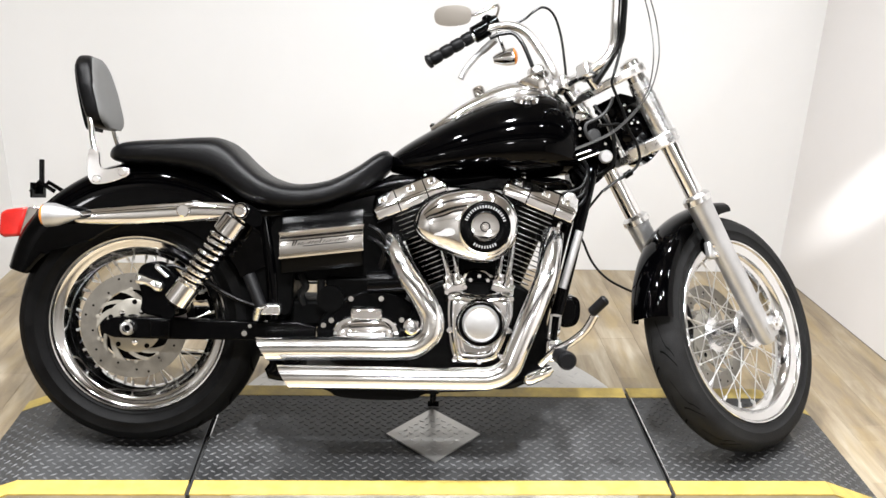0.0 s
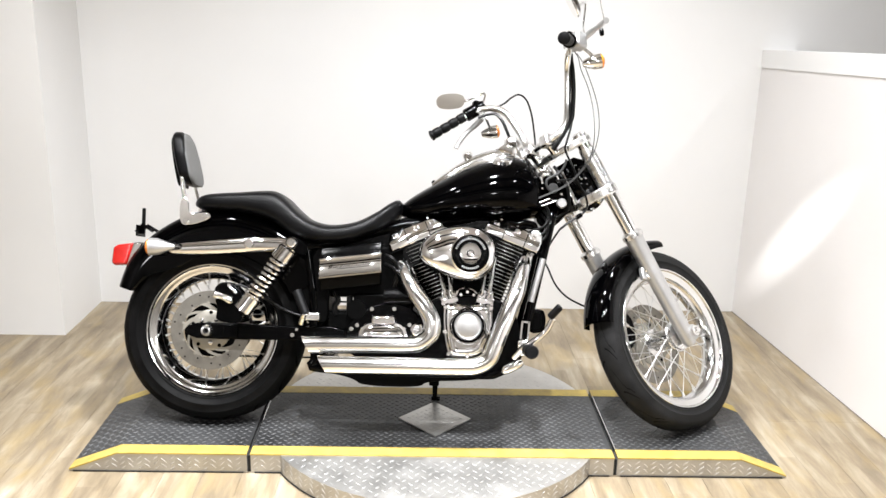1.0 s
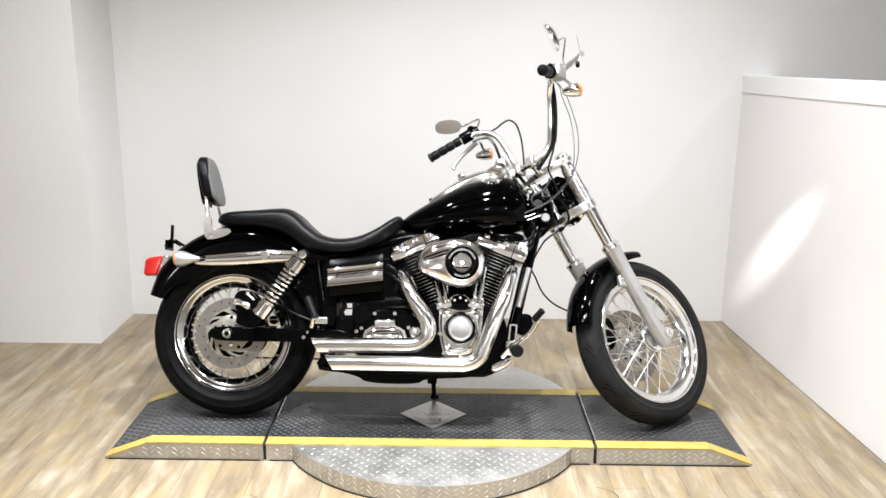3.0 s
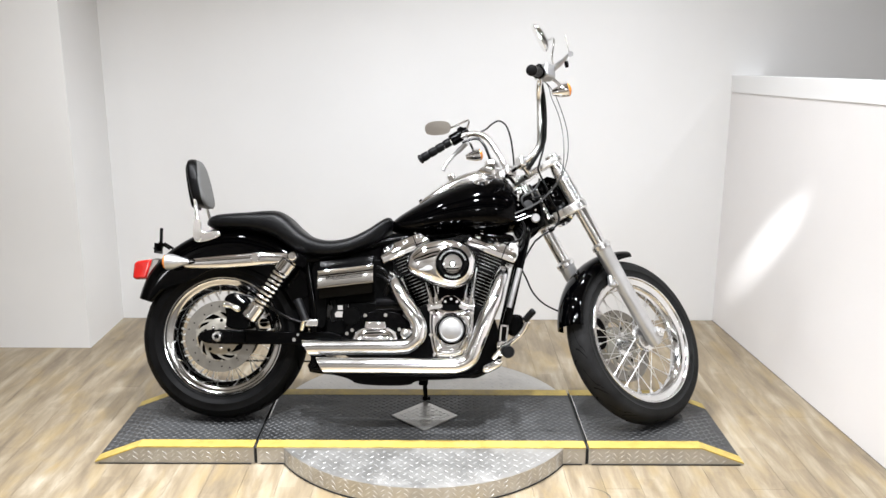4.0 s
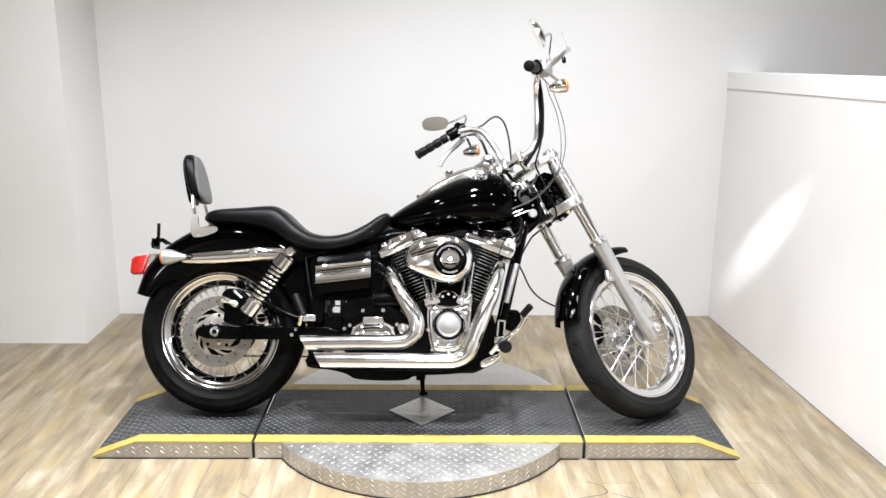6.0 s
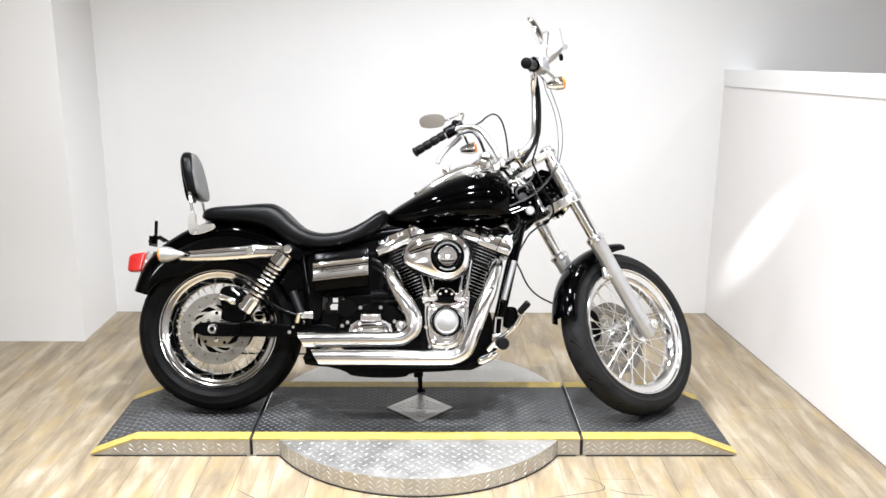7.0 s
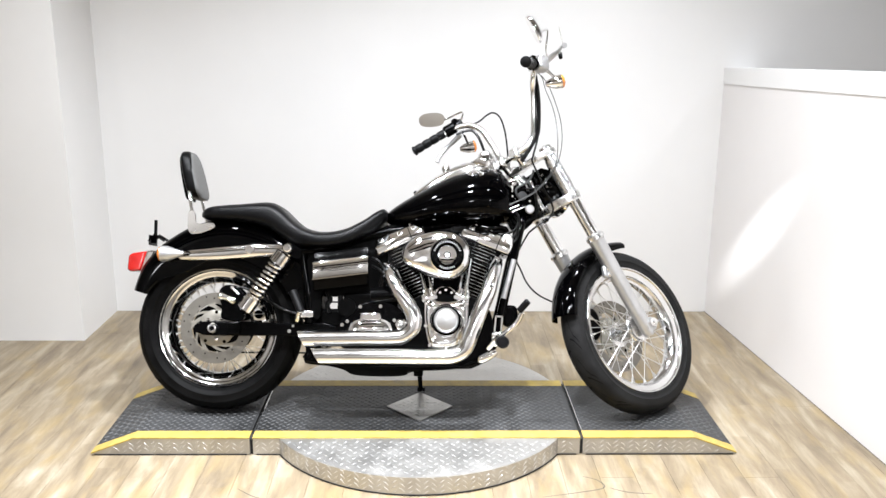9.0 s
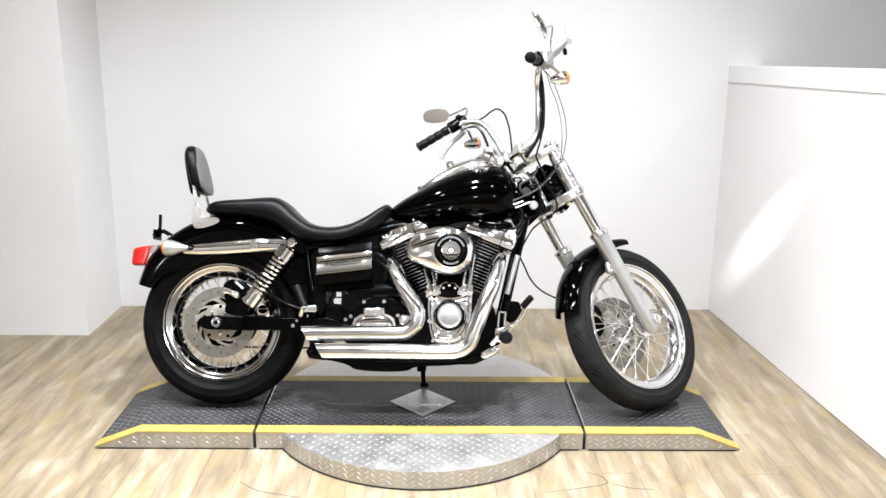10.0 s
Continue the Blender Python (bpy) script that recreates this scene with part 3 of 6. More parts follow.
# wheels
def wheel(name, label, m, tyre_prof, rim_prof, hub_prof, n_spokes, r_in, r_out, hub_y, treads, rubber):
    hub = bp("%s" % name, lathe(hub_prof, (0, 0, 0), (0, 1, 0), 40, True), POLISHED, label, None, m)
    part("tyre", lathe(tyre_prof + [(r, -y) for r, y in tyre_prof[-2::-1]], (0, 0, 0), (0, 1, 0), 96, True), rubber, hub, "worn black rubber tyre")
    part("rim", lathe(rim_prof + [(r, -y) for r, y in rim_prof[::-1]], (0, 0, 0), (0, 1, 0), 96, True), RIMCHROME, hub, "chromed wide spoked-wheel rim")
    # spokes cross from the hub's flanges to the rim
    length_ref = None
    for k in range(n_spokes):
        side = -1 if k % 2 else 1
        a1 = 2 * math.pi * k / n_spokes
        lead = radians(38) * (1 if (k // 2) % 2 else -1)
        a0 = a1 + lead
        p0 = V(r_in * math.cos(a0), side * hub_y, r_in * math.sin(a0))
        p1 = V(r_out * math.cos(a1), side * 0.010, r_out * math.sin(a1))
        d = p1 - p0
        if length_ref is None:
            length_ref = part("spoke", joined(bar((0, 0, 0), (0, 0, d.length), 0.0015, 6), bar((0, 0, d.length - 0.014), (0, 0, d.length), 0.0040, 6)), SPOKE, hub)
            length_ref.matrix_basis = Matrix.Translation(p0) @ d.to_track_quat("Z", "Y").to_matrix().to_4x4()
        else:
            share(length_ref, "spoke", hub, Matrix.Translation(p0) @ d.to_track_quat("Z", "Y").to_matrix().to_4x4())
    # tread grooves: flat dark strips laid on the tyre's shoulders, shade put into colour
    data = ([], [])
    for k in range(treads):
        a = 2 * math.pi * k / treads
        for side in (-1, 1):
            pts = []
            for j in range(6):
                y = side * (0.012 + 0.044 * j / 5) * (tyre_prof[-5][1] / -0.072)
                aa = a + side * 0.06 + (0.30 * j / 5 + (0.035 if j in (2, 3) else 0.0) if k % 2 else 0.14 * (j / 5) ** 2)
                prof = sorted([(abs(q[1]), q[0]) for q in tyre_prof[-5:]])
                r = float(np.interp(abs(y), [q[0] for q in prof], [q[1] for q in prof])) + 0.0006
                pts.append((y, aa, r))
            verts, faces = data
            base = len(verts)
            for y, aa, r in pts:
                for w in (-0.009, 0.009):
                    verts.append((r * math.cos(aa + w), y, r * math.sin(aa + w)))
            faces += [(base + 2 * j, base + 2 * j + 1, base + 2 * j + 3, base + 2 * j + 2) for j in range(5)]
    stuff_mesh("tread_groove_shade", data, DARK_HOLE, hub, "dark strips for the shade in tread grooves")
    return hub


def brake_disc(parent, r0, r1, y, label, arms=5, holes=9):
    bm = bmesh.new()
    n, rad = 90, [r0, r0 + (r1 - r0) * 0.36, r0 + (r1 - r0) * 0.64, r1]
    rows = [[[bm.verts.new((r * math.cos(2 * math.pi * k / n), yy, r * math.sin(2 * math.pi * k / n))) for k in range(n)] for r in rad] for yy in (y - 0.0025, y + 0.0025)]
    for k in range(n):
        j = (k + 1) % n
        for i in range(3):
            for s in (0, 1):
                bm.faces.new((rows[s][i][k], rows[s][i][j], rows[s][i + 1][j], rows[s][i + 1][k]))
        for i in (0, 3):
            bm.faces.new((rows[0][i][k], rows[0][i][j], rows[1][i][j], rows[1][i][k]))
    d = part("brake_disc", bm, DISC_STEEL, parent, label, None, 30)
    # carrier: a round boss and swept arms that reach out to the ring, dark gaps between them
    out = r0 - 0.002
    hub_r = r0 * 0.76
    part("disc_carrier", lathe([(0.030, -0.007), (0.044, -0.0065), (hub_r - 0.004, -0.0045), (hub_r, -0.002), (hub_r, 0.003), (0.030, 0.003)], (0, y, 0), (0, 1, 0), 72, True), CREAM, d, "dull plated disc carrier")
    n_arm = arms * 2
    for k in range(n_arm):
        wide = 0.0085 if k % 2 else 0.0125
        line = [(hub_r - 0.006 + (out + 0.004 - hub_r + 0.006) * f, 0.62 * f) for f in [j / 8 for j in range(9)]]
        edge = [(r, t - wide / r) for r, t in line] + [(r, t + wide / r) for r, t in line[::-1]]
        part("carrier_arm", slab([(r * math.cos(t), r * math.sin(t)) for r, t in edge], y - 0.0036, y + 0.0020, Matrix.Rotation(-2 * math.pi * (k + (0.18 if k % 2 else 0.0)) / n_arm, 4, "Y")), CREAM, d)
    for k in range(n_arm):
        a = 2 * math.pi * (k + 0.62) / n_arm
        part("rivet", lathe([(0, 0), (0.0052, 0), (0.0052, 0.002), (0, 0.0026)], ((r0 + 0.001) * math.cos(a), y - 0.003, (r0 + 0.001) * math.sin(a)), (0, -1, 0), 12), CREAM, d)
    # Holes are flat near-black dots that carry the shade inside them.
    for k in range(holes * 2):
        a = 2 * math.pi * (k + 0.4 + 0.3 * (k % 3 == 1)) / (holes * 2)
        r = r0 + (r1 - r0) * (0.28, 0.5, 0.74)[k % 3]
        part("drilled_hole_shade", lathe([(0, 0.0), (0.0030, 0.0), (0.0030, 0.0005), (0, 0.0005)], (r * math.cos(a), y - 0.0026, r * math.sin(a)), (0, -1, 0), 10), DARK_HOLE, d)
    for k in range(arms):
        a = 2 * math.pi * (k + 0.82) / arms
        bolt(d, (0.043 * math.cos(a), y - 0.0062, 0.043 * math.sin(a)), 0.0075, 0.004)
        part("carrier_hole_shade", lathe([(0, 0.0), (0.0065, 0.0), (0.0065, 0.0006), (0, 0.0006)], ((hub_r - 0.009) * math.cos(a + 0.5), y - 0.0053, (hub_r - 0.009) * math.sin(a + 0.5)), (0, -1, 0), 16), DARK_HOLE, d)
    return d


REAR_M = Matrix.Translation((0, 0, 0.328))
rear = wheel("rear_wheel", "rear wheel with chromed spokes", REAR_M,
             [(0.218, -0.052), (0.234, -0.061), (0.2375, -0.0655), (0.2405, -0.0655), (0.243, -0.0665), (0.258, -0.0745), (0.2595, -0.0765), (0.2625, -0.0770), (0.264, -0.0762), (0.285, -0.078), (0.302, -0.066), (0.314, -0.042), (0.3195, -0.018), (0.3205, 0.0)],
             [(0.2310, -0.056), (0.2305, -0.061), (0.2290, -0.0635), (0.2255, -0.0625), (0.2225, -0.0565), (0.2205, -0.0545), (0.2110, -0.0520), (0.2010, -0.0490), (0.1975, -0.0465), (0.1955, -0.036), (0.188, -0.024), (0.1785, -0.016), (0.176, 0.0)],
             [(0.014, -0.085), (0.06, -0.085), (0.06, -0.07), (0.04, -0.055), (0.035, 0.0), (0.04, 0.055), (0.06, 0.07), (0.06, 0.085), (0.014, 0.085)],
             40, 0.055, 0.178, 0.055, 36, RUBBER)
# Black backing added so that the gaps of the disc carrier look dark.
part("hub_dark_backing", lathe([(0.02, -0.082), (0.092, -0.082), (0.092, -0.074), (0.06, -0.05), (0.06, 0.05), (0.092, 0.06), (0.092, 0.07), (0.02, 0.07)], (0, 0, 0), (0, 1, 0), 48, True), MATT, rear, "black backing added for the darkness behind the brake disc")
brake_disc(rear, 0.093, 0.136, -0.094, "worn steel rear brake disc")
FRONT_M = STEER @ Matrix.Translation(AXLE_F)
front = wheel("front_wheel", "front wheel with chromed spokes turned aside", FRONT_M,
              [(0.246, -0.036), (0.259, -0.0415), (0.2615, -0.0440), (0.2640, -0.0440), (0.266, -0.0437), (0.280, -0.0478), (0.2815, -0.0494), (0.284, -0.0496), (0.2855, -0.0487), (0.302, -0.049), (0.316, -0.041), (0.326, -0.026), (0.3300, -0.012), (0.3310, 0.0)],
              [(0.2570, -0.040), (0.2560, -0.0440), (0.2545, -0.0455), (0.2510, -0.0445), (0.2485, -0.0390), (0.2465, -0.0370), (0.2390, -0.0350), (0.2310, -0.0320), (0.2280, -0.0300), (0.2265, -0.023), (0.219, -0.015), (0.212, -0.010), (0.210, 0.0)],
              [(0.012, -0.075), (0.036, -0.075), (0.052, -0.068), (0.053, -0.058), (0.034, -0.048), (0.028, 0.0), (0.034, 0.045), (0.05, 0.052), (0.05, 0.062), (0.012, 0.062)],
              40, 0.048, 0.212, 0.052, 26, DUSTY_RUBBER)
brake_disc(front, 0.105, 0.148, 0.072, "drilled front brake disc")
part("hub_cap", lathe([(0.016, -0.072), (0.026, -0.070), (0.031, -0.062), (0.046, -0.058), (0.055, -0.056), (0.0575, -0.052), (0.0565, -0.047), (0.044, -0.043), (0.032, -0.038), (0.016, -0.034)], (0, 0, 0), (0, 1, 0), 40, True), POLISHED, front, "polished hub flange")

# swingarm, axle and belt
for s in (-1, 1):
    poly = rounded([(-0.072, 0.303), (-0.072, 0.353), (0.07, 0.356), (0.30, 0.349), (0.47, 0.352), (0.47, 0.296), (0.30, 0.302), (0.07, 0.300)], 1)
    bp("swingarm", slab(poly, s * 0.105, s * 0.138), BLACK, "black painted swingarm beam", bevel=0.004)
for px, pz, pr in ((0.291, 0.320, 0.0085), (0.305, 0.339, 0.006)):
    bolt(bike, (px, -0.136, pz), pr, 0.008, material=POLISHED)
bp("swingarm_bridge", boxm((0.36, -0.12, 0.30), (0.44, 0.12, 0.35)), BLACK, bevel=0.006)
axle = bp("rear_axle", bar((0, -0.145, 0.329), (0, 0.150, 0.329), 0.011, 20), POLISHED, "bright rear axle")
nut = part("axle_nut", lathe([(0, 0.006), (0.009, 0.006), (0.010, 0.014), (0.016, 0.013), (0.0185, 0.006), (0.0205, 0.0), (0.0205, -0.006), (0, -0.006)], (0, -0.144, 0.329), (0, -1, 0), 24), POLISHED, axle)
# The socket's inner shade is a near-black disc.
part("socket", lathe([(0, 0.0068), (0.009, 0.0068), (0.009, 0.0062), (0, 0.0062)], (0, -0.144, 0.329), (0, -1, 0), 6), DARK_HOLE, nut)
part("adjuster_block", boxm((0.055, -0.146, 0.306), (0.105, -0.137, 0.350)), BLACK, axle, bevel=0.003)
bp("belt_pulley", lathe([(0.03, 0.06), (0.098, 0.06), (0.108, 0.08), (0.108, 0.105), (0.03, 0.105)], (0, 0, 0.328), (0, 1, 0), 48, True), MATT, "black belt pulley")
bp("drive_belt", joined(boxm((0.0, 0.082, 0.428), (0.55, 0.104, 0.434)), boxm((0.0, 0.082, 0.222), (0.55, 0.104, 0.228))), CABLE, "black toothed drive belt")
# rear caliper
CALIPER = [(0.014, 0.474), (0.040, 0.496), (0.082, 0.492), (0.124, 0.452), (0.116, 0.424), (0.137, 0.392), (0.142, 0.355), (0.020, 0.357), (0.030, 0.404), (0.020, 0.432)]
cal = bp("rear_caliper", slab(rounded(CALIPER, 2), -0.125, -0.07), BLACK, "black rear brake caliper", bevel=0.004)
part("caliper_cover", tube(smooth_path([(0.014, -0.128, 0.452), (0.036, -0.131, 0.449), (0.060, -0.131, 0.440), (0.083, -0.128, 0.427)], 4), [0.008, 0.0135, 0.0150, 0.0145, 0.0130, 0.0120, 0.0115, 0.0120, 0.0130, 0.0148, 0.0152, 0.0135, 0.008], 16), CHROME, cal, "chromed caliper cover")
bolt(cal, (0.098, -0.125, 0.375), 0.010, 0.010)
bolt(cal, (0.069, -0.125, 0.484), 0.008, 0.008)
part("pin", bar((0.069, -0.130, 0.480), (0.095, -0.130, 0.458), 0.005, 10), POLISHED, cal)
part("line_fitting", bar((0.10, -0.128, 0.40), (0.122, -0.128, 0.392), 0.011, 14), BLACK, cal)
part("hose", tube(smooth_path([(0.06, -0.11, 0.47), (0.10, -0.10, 0.485), (0.17, -0.09, 0.45), (0.26, -0.085, 0.40), (0.36, -0.09, 0.37)], 6), 0.005, 8), CABLE, cal)

# shock absorbers
def shock(y, label):
    a, b = V(0.288, y, 0.632), V(0.112, y, 0.378)
    d = (b - a).normalized()
    L = (b - a).length
    body = bp("shock_absorber", lathe([(0, 0.03), (0.022, 0.03), (0.022, L - 0.02), (0, L - 0.02)], a, d, 24), BLACK, label)
    part("upper_cover", lathe([(0.0, 0.022), (0.027, 0.022), (0.033, 0.027), (0.0345, 0.070), (0.031, 0.073), (0.0, 0.073)], a, d, 32), CHROME, body, "chromed spring cap")
    part("lower_cover", lathe([(0.0, L - 0.084), (0.028, L - 0.084), (0.0315, L - 0.081), (0.0315, L - 0.028), (0.027, L - 0.024), (0, L - 0.024)], a, d, 32), CHROME, body, "chromed spring cap")
    n = d.orthogonal().normalized()
    n2 = d.cross(n)
    pts = [a + d * (0.068 + (L - 0.151) * k / 150) + (n * math.cos(k / 150 * 2 * math.pi * 9) + n2 * math.sin(k / 150 * 2 * math.pi * 9)) * 0.0275 for k in range(151)]
    part("spring", tube(pts, 0.0060, 8), CHROME, body, "chromed coil spring")
    for at, r, eye_mat in ((a, 0.020, CHROME), (b, 0.018, BLACK)):
        part("eye", lathe([(0, -0.022), (r, -0.022), (r, 0.022), (0, 0.022)], at, (0, 1, 0), 24), eye_mat, body)
    part("washer", lathe([(0, 0), (0.0195, 0), (0.0195, 0.003), (0, 0.003)], a + V(0, -0.022 if y < 0 else 0.022, 0), (0, -1 if y < 0 else 1, 0), 24), BLACK, body)
    part("mount_bolt", lathe([(0, 0.0), (0.0155, 0.0), (0.0155, 0.010), (0.012, 0.013), (0.008, 0.013), (0.007, 0.018), (0, 0.018)], a + V(0, -0.022 if y < 0 else 0.022, 0), (0, -1 if y < 0 else 1, 0), 18), CHROME, body)
    part("clevis", slab(rounded([(0.292, 0.655), (0.335, 0.632), (0.342, 0.598), (0.318, 0.590), (0.270, 0.622)], 2), y - 0.012, y + 0.006), BLACK, body)


shock(-0.172, "rear shock absorber with chrome spring")
shock(0.172, "rear shock absorber with chrome spring")

# rear fender: an arched shell
FEND = [(-0.318, 0.470), (-0.303, 0.520), (-0.283, 0.565), (-0.250, 0.609), (-0.200, 0.655), (-0.140, 0.694), (-0.075, 0.722), (0.0, 0.737), (0.08, 0.737), (0.17, 0.715), (0.25, 0.675), (0.32, 0.625), (0.37, 0.575), (0.40, 0.52)]
path = smooth_path([(x, 0, z) for x, z in FEND], 4)
rings = []
for i, q in enumerate(path):
    t = (path[min(i + 1, len(path) - 1)] - path[max(i - 1, 0)]).normalized()
    n = V(-t.z, 0, t.x)
    f = i / (len(path) - 1)
    depth = 0.045 + 0.095 * min(1, f * 3.2)
    side = [(-0.1045, -depth), (-0.1058, -0.045 - (depth - 0.045) * 0.6), (-0.1063, -0.045 - (depth - 0.045) * 0.2), (-0.1060, -0.036), (-0.1025, -0.020), (-0.094, -0.005), (-0.075, 0.008), (-0.04, 0.016)]
    prof = side + [(0, 0.0185)] + [(-y, d) for y, d in side[::-1]]
    inner = [(y * 0.965, d - 0.004) for y, d in prof[::-1]]
    rings.append([tuple(V(q.x, y, q.z) + n * d) for y, d in prof + inner])
fender = bp("rear_fender", loft(rings), PAINT, "glossy black rear fender")


def strut_bar(s):
    """A long cover with a domed face, narrower towards the tail."""
    rings = []
    for k in range(41):
        f = k / 40
        x = -0.150 + 0.465 * f
        top = float(np.interp(x, (-0.15, 0.02, 0.17, 0.26, 0.315), (0.620, 0.640, 0.654, 0.651, 0.630)))
        low = float(np.interp(x, (-0.15, 0.02, 0.17, 0.27, 0.315), (0.586, 0.590, 0.602, 0.604, 0.602)))
        end = (1 - abs(2 * f - 1) ** 14) ** 0.5
        mid, half = (top + low) / 2, (top - low) / 2 * (0.35 + 0.65 * end)
        ring = []
        for j in range(15):
            u = -1 + j / 7
            ring.append((x, s * (0.109 + (0.017 + 0.010 * (1 - abs(u) ** 2.6)) * (0.4 + 0.6 * end)), mid + half * u))
        rings.append(ring + [(x, s * 0.109, mid + half), (x, s * 0.109, mid - half)])
    return loft(rings)


for s in (-1, 1):
    st = bp("fender_strut", strut_bar(s), CHROME, "chromed fender strut cover", smooth=60)
    bolt(st, (0.135, s * 0.138, 0.628), 0.017, 0.010, (0, s, 0))
    # rear turn signal
    sig = bp("turn_signal", lathe([(0, 0.060), (0.007, 0.058), (0.012, 0.045), (0.021, 0.022), (0.0285, 0.0), (0.030, -0.018), (0.030, -0.026), (0, -0.026)], (-0.172, s * 0.158, 0.610), (1, 0, 0.02), 32), SATIN, "chromed bullet rear turn signal")
    part("lens", lathe([(0, -0.040), (0.016, -0.038), (0.0265, -0.032), (0.029, -0.0255), (0, -0.0255)], (-0.172, s * 0.158, 0.610), (1, 0, 0.02), 32), AMBER, sig, "amber lens")
    part("stem", bar((-0.125, s * 0.158, 0.610), (-0.10, s * 0.125, 0.612), 0.011, 14), CHROME, sig)
# tail lamp and number plate carrier
tail = bp("tail_lamp", loft([[(-0.292, -0.046, 0.548), (-0.292, 0.046, 0.548), (-0.256, 0.046, 0.628), (-0.256, -0.046, 0.628)], [(-0.312, -0.053, 0.546), (-0.312, 0.053, 0.546), (-0.290, 0.053, 0.628), (-0.290, -0.053, 0.628)]]), CHROME, "chromed tail lamp with red lens", bevel=0.006)
part("lens", loft([[(-0.311, -0.051, 0.549), (-0.311, 0.051, 0.549), (-0.290, 0.051, 0.626), (-0.290, -0.051, 0.626)],
                   [(-0.352, -0.050, 0.545), (-0.352, 0.050, 0.545), (-0.346, 0.050, 0.618), (-0.346, -0.050, 0.618)],
                   [(-0.370, -0.040, 0.552), (-0.370, 0.040, 0.552), (-0.365, 0.040, 0.610), (-0.365, -0.040, 0.610)]]), RED, tail, "red lens", bevel=0.008)
plate = bp("plate_bracket", boxm((-0.286, -0.045, 0.650), (-0.280, 0.045, 0.690)), BLACK, "black number plate bracket", bevel=0.002)
part("bracket_post", boxm((-0.279, -0.006, 0.66), (-0.268, 0.006, 0.752)), BLACK, plate, bevel=0.002)
part("bracket_arm", tube([(-0.29, -0.03, 0.665), (-0.268, -0.03, 0.692), (-0.228, -0.03, 0.668)], 0.006, 8), BLACK, plate)
part("bracket_arm", tube([(-0.29, 0.03, 0.665), (-0.268, 0.03, 0.692), (-0.228, 0.03, 0.668)], 0.006, 8), BLACK, plate)

# backrest
sissy = bp("backrest", slab(rounded([(-0.128, 0.83), (-0.142, 0.83), (-0.172, 0.985), (-0.160, 1.012), (-0.14, 1.016)], 2), -0.055, 0.055), MATT, "padded backrest on a chromed frame")
for s in (-1, 1):
    poly = rounded([(-0.112, 0.690), (-0.112, 0.772), (-0.100, 0.780), (-0.082, 0.778), (-0.082, 0.722), (-0.020, 0.736), (-0.004, 0.724), (-0.010, 0.710), (-0.070, 0.688)], 2)
    sp = part("side_plate", slab(poly, s * 0.112, s * 0.120), CHROME, sissy, "bright side plate", bevel=0.001)
    bolt(sp, (-0.088, s * 0.120, 0.702), 0.010, 0.007, (0, s, 0))
    bolt(sp, (-0.024, s * 0.120, 0.721), 0.010, 0.007, (0, s, 0))
    part("upright", tube(smooth_path([(-0.092, s * 0.106, 0.75), (-0.106, s * 0.096, 0.80), (-0.118, s * 0.082, 0.86), (-0.128, s * 0.070, 0.93), (-0.136, s * 0.05, 0.980)], 4), 0.0080, 10), CHROME, sissy, "chromed upright")
rings = []
for k in range(17):
    f = k / 16
    z = 0.832 + 0.194 * f
    xc = -0.102 - 0.046 * f
    sc = 1 - 0.50 * abs(2 * f - 1) ** 6
    w, t = 0.100 * (1 - 0.24 * max(0, f - 0.55) / 0.45) * sc, 0.026 * (1 - 0.5 * abs(2 * f - 1) ** 6)
    ring = []
    for j in range(28):
        a = 2 * math.pi * j / 28
        ca, sa = math.cos(a), math.sin(a)
        ring.append((xc + t * math.copysign(abs(ca) ** 0.5, ca), w * math.copysign(abs(sa) ** 0.45, sa), z))
    rings.append(ring)
pad = part("pad", loft(rings), VINYL, sissy, "black vinyl pad with grey front")
mod = pad.modifiers.new("round", "SUBSURF")
mod.levels = mod.render_levels = 1
rings = []
for k in range(17):
    f = k / 16
    z = 0.836 + 0.183 * f
    xc = -0.086 - 0.046 * f
    w = 0.094 * (1 - 0.26 * max(0, f - 0.55) / 0.45) * (1 - 0.46 * abs(2 * f - 1) ** 6)
    t = 0.014 * (1 - 0.4 * abs(2 * f - 1) ** 6)
    rings.append([(xc + t * max(-0.4, math.cos(2 * math.pi * j / 28)), w * math.copysign(abs(math.sin(2 * math.pi * j / 28)) ** 0.5, math.sin(2 * math.pi * j / 28)), z) for j in range(28)])
part("pad_front", loft(rings), VINYL_TOP, sissy, "grey front of the pad")

# seat
SEAT = [(-0.070, 0.778, 0.756, 0.075), (-0.055, 0.792, 0.748, 0.105), (-0.02, 0.803, 0.744, 0.125), (0.09, 0.812, 0.738, 0.138), (0.17, 0.819, 0.722, 0.142), (0.21, 0.817, 0.705, 0.143), (0.245, 0.797, 0.680, 0.143),
        (0.285, 0.758, 0.655, 0.146), (0.334, 0.722, 0.640, 0.155), (0.406, 0.704, 0.634, 0.166), (0.492, 0.716, 0.646, 0.168), (0.563, 0.752, 0.675, 0.152), (0.613, 0.788, 0.708, 0.125), (0.640, 0.798, 0.735, 0.104), (0.655, 0.785, 0.752, 0.085)]
rings = []
for i in range(61):
    x = -0.070 + 0.725 * i / 60
    zt, zb, w = curve_at(SEAT, x)
    zm, h0, h1 = zb + (zt - zb) * 0.42, (zt - zb) * 0.58, (zt - zb) * 0.42
    ring = []
    for j in range(32):
        a = 2 * math.pi * j / 32
        ca, sa = math.cos(a), math.sin(a)
        y = w * math.copysign(abs(ca) ** 0.55, ca)
        h = h0 if sa > 0 else h1
        ring.append((x, y, zm + h * math.copysign(abs(sa) ** 0.62, sa)))
    rings.append(ring)
seat = bp("seat", loft(rings), VINYL, "black vinyl two-up seat", smooth=70)
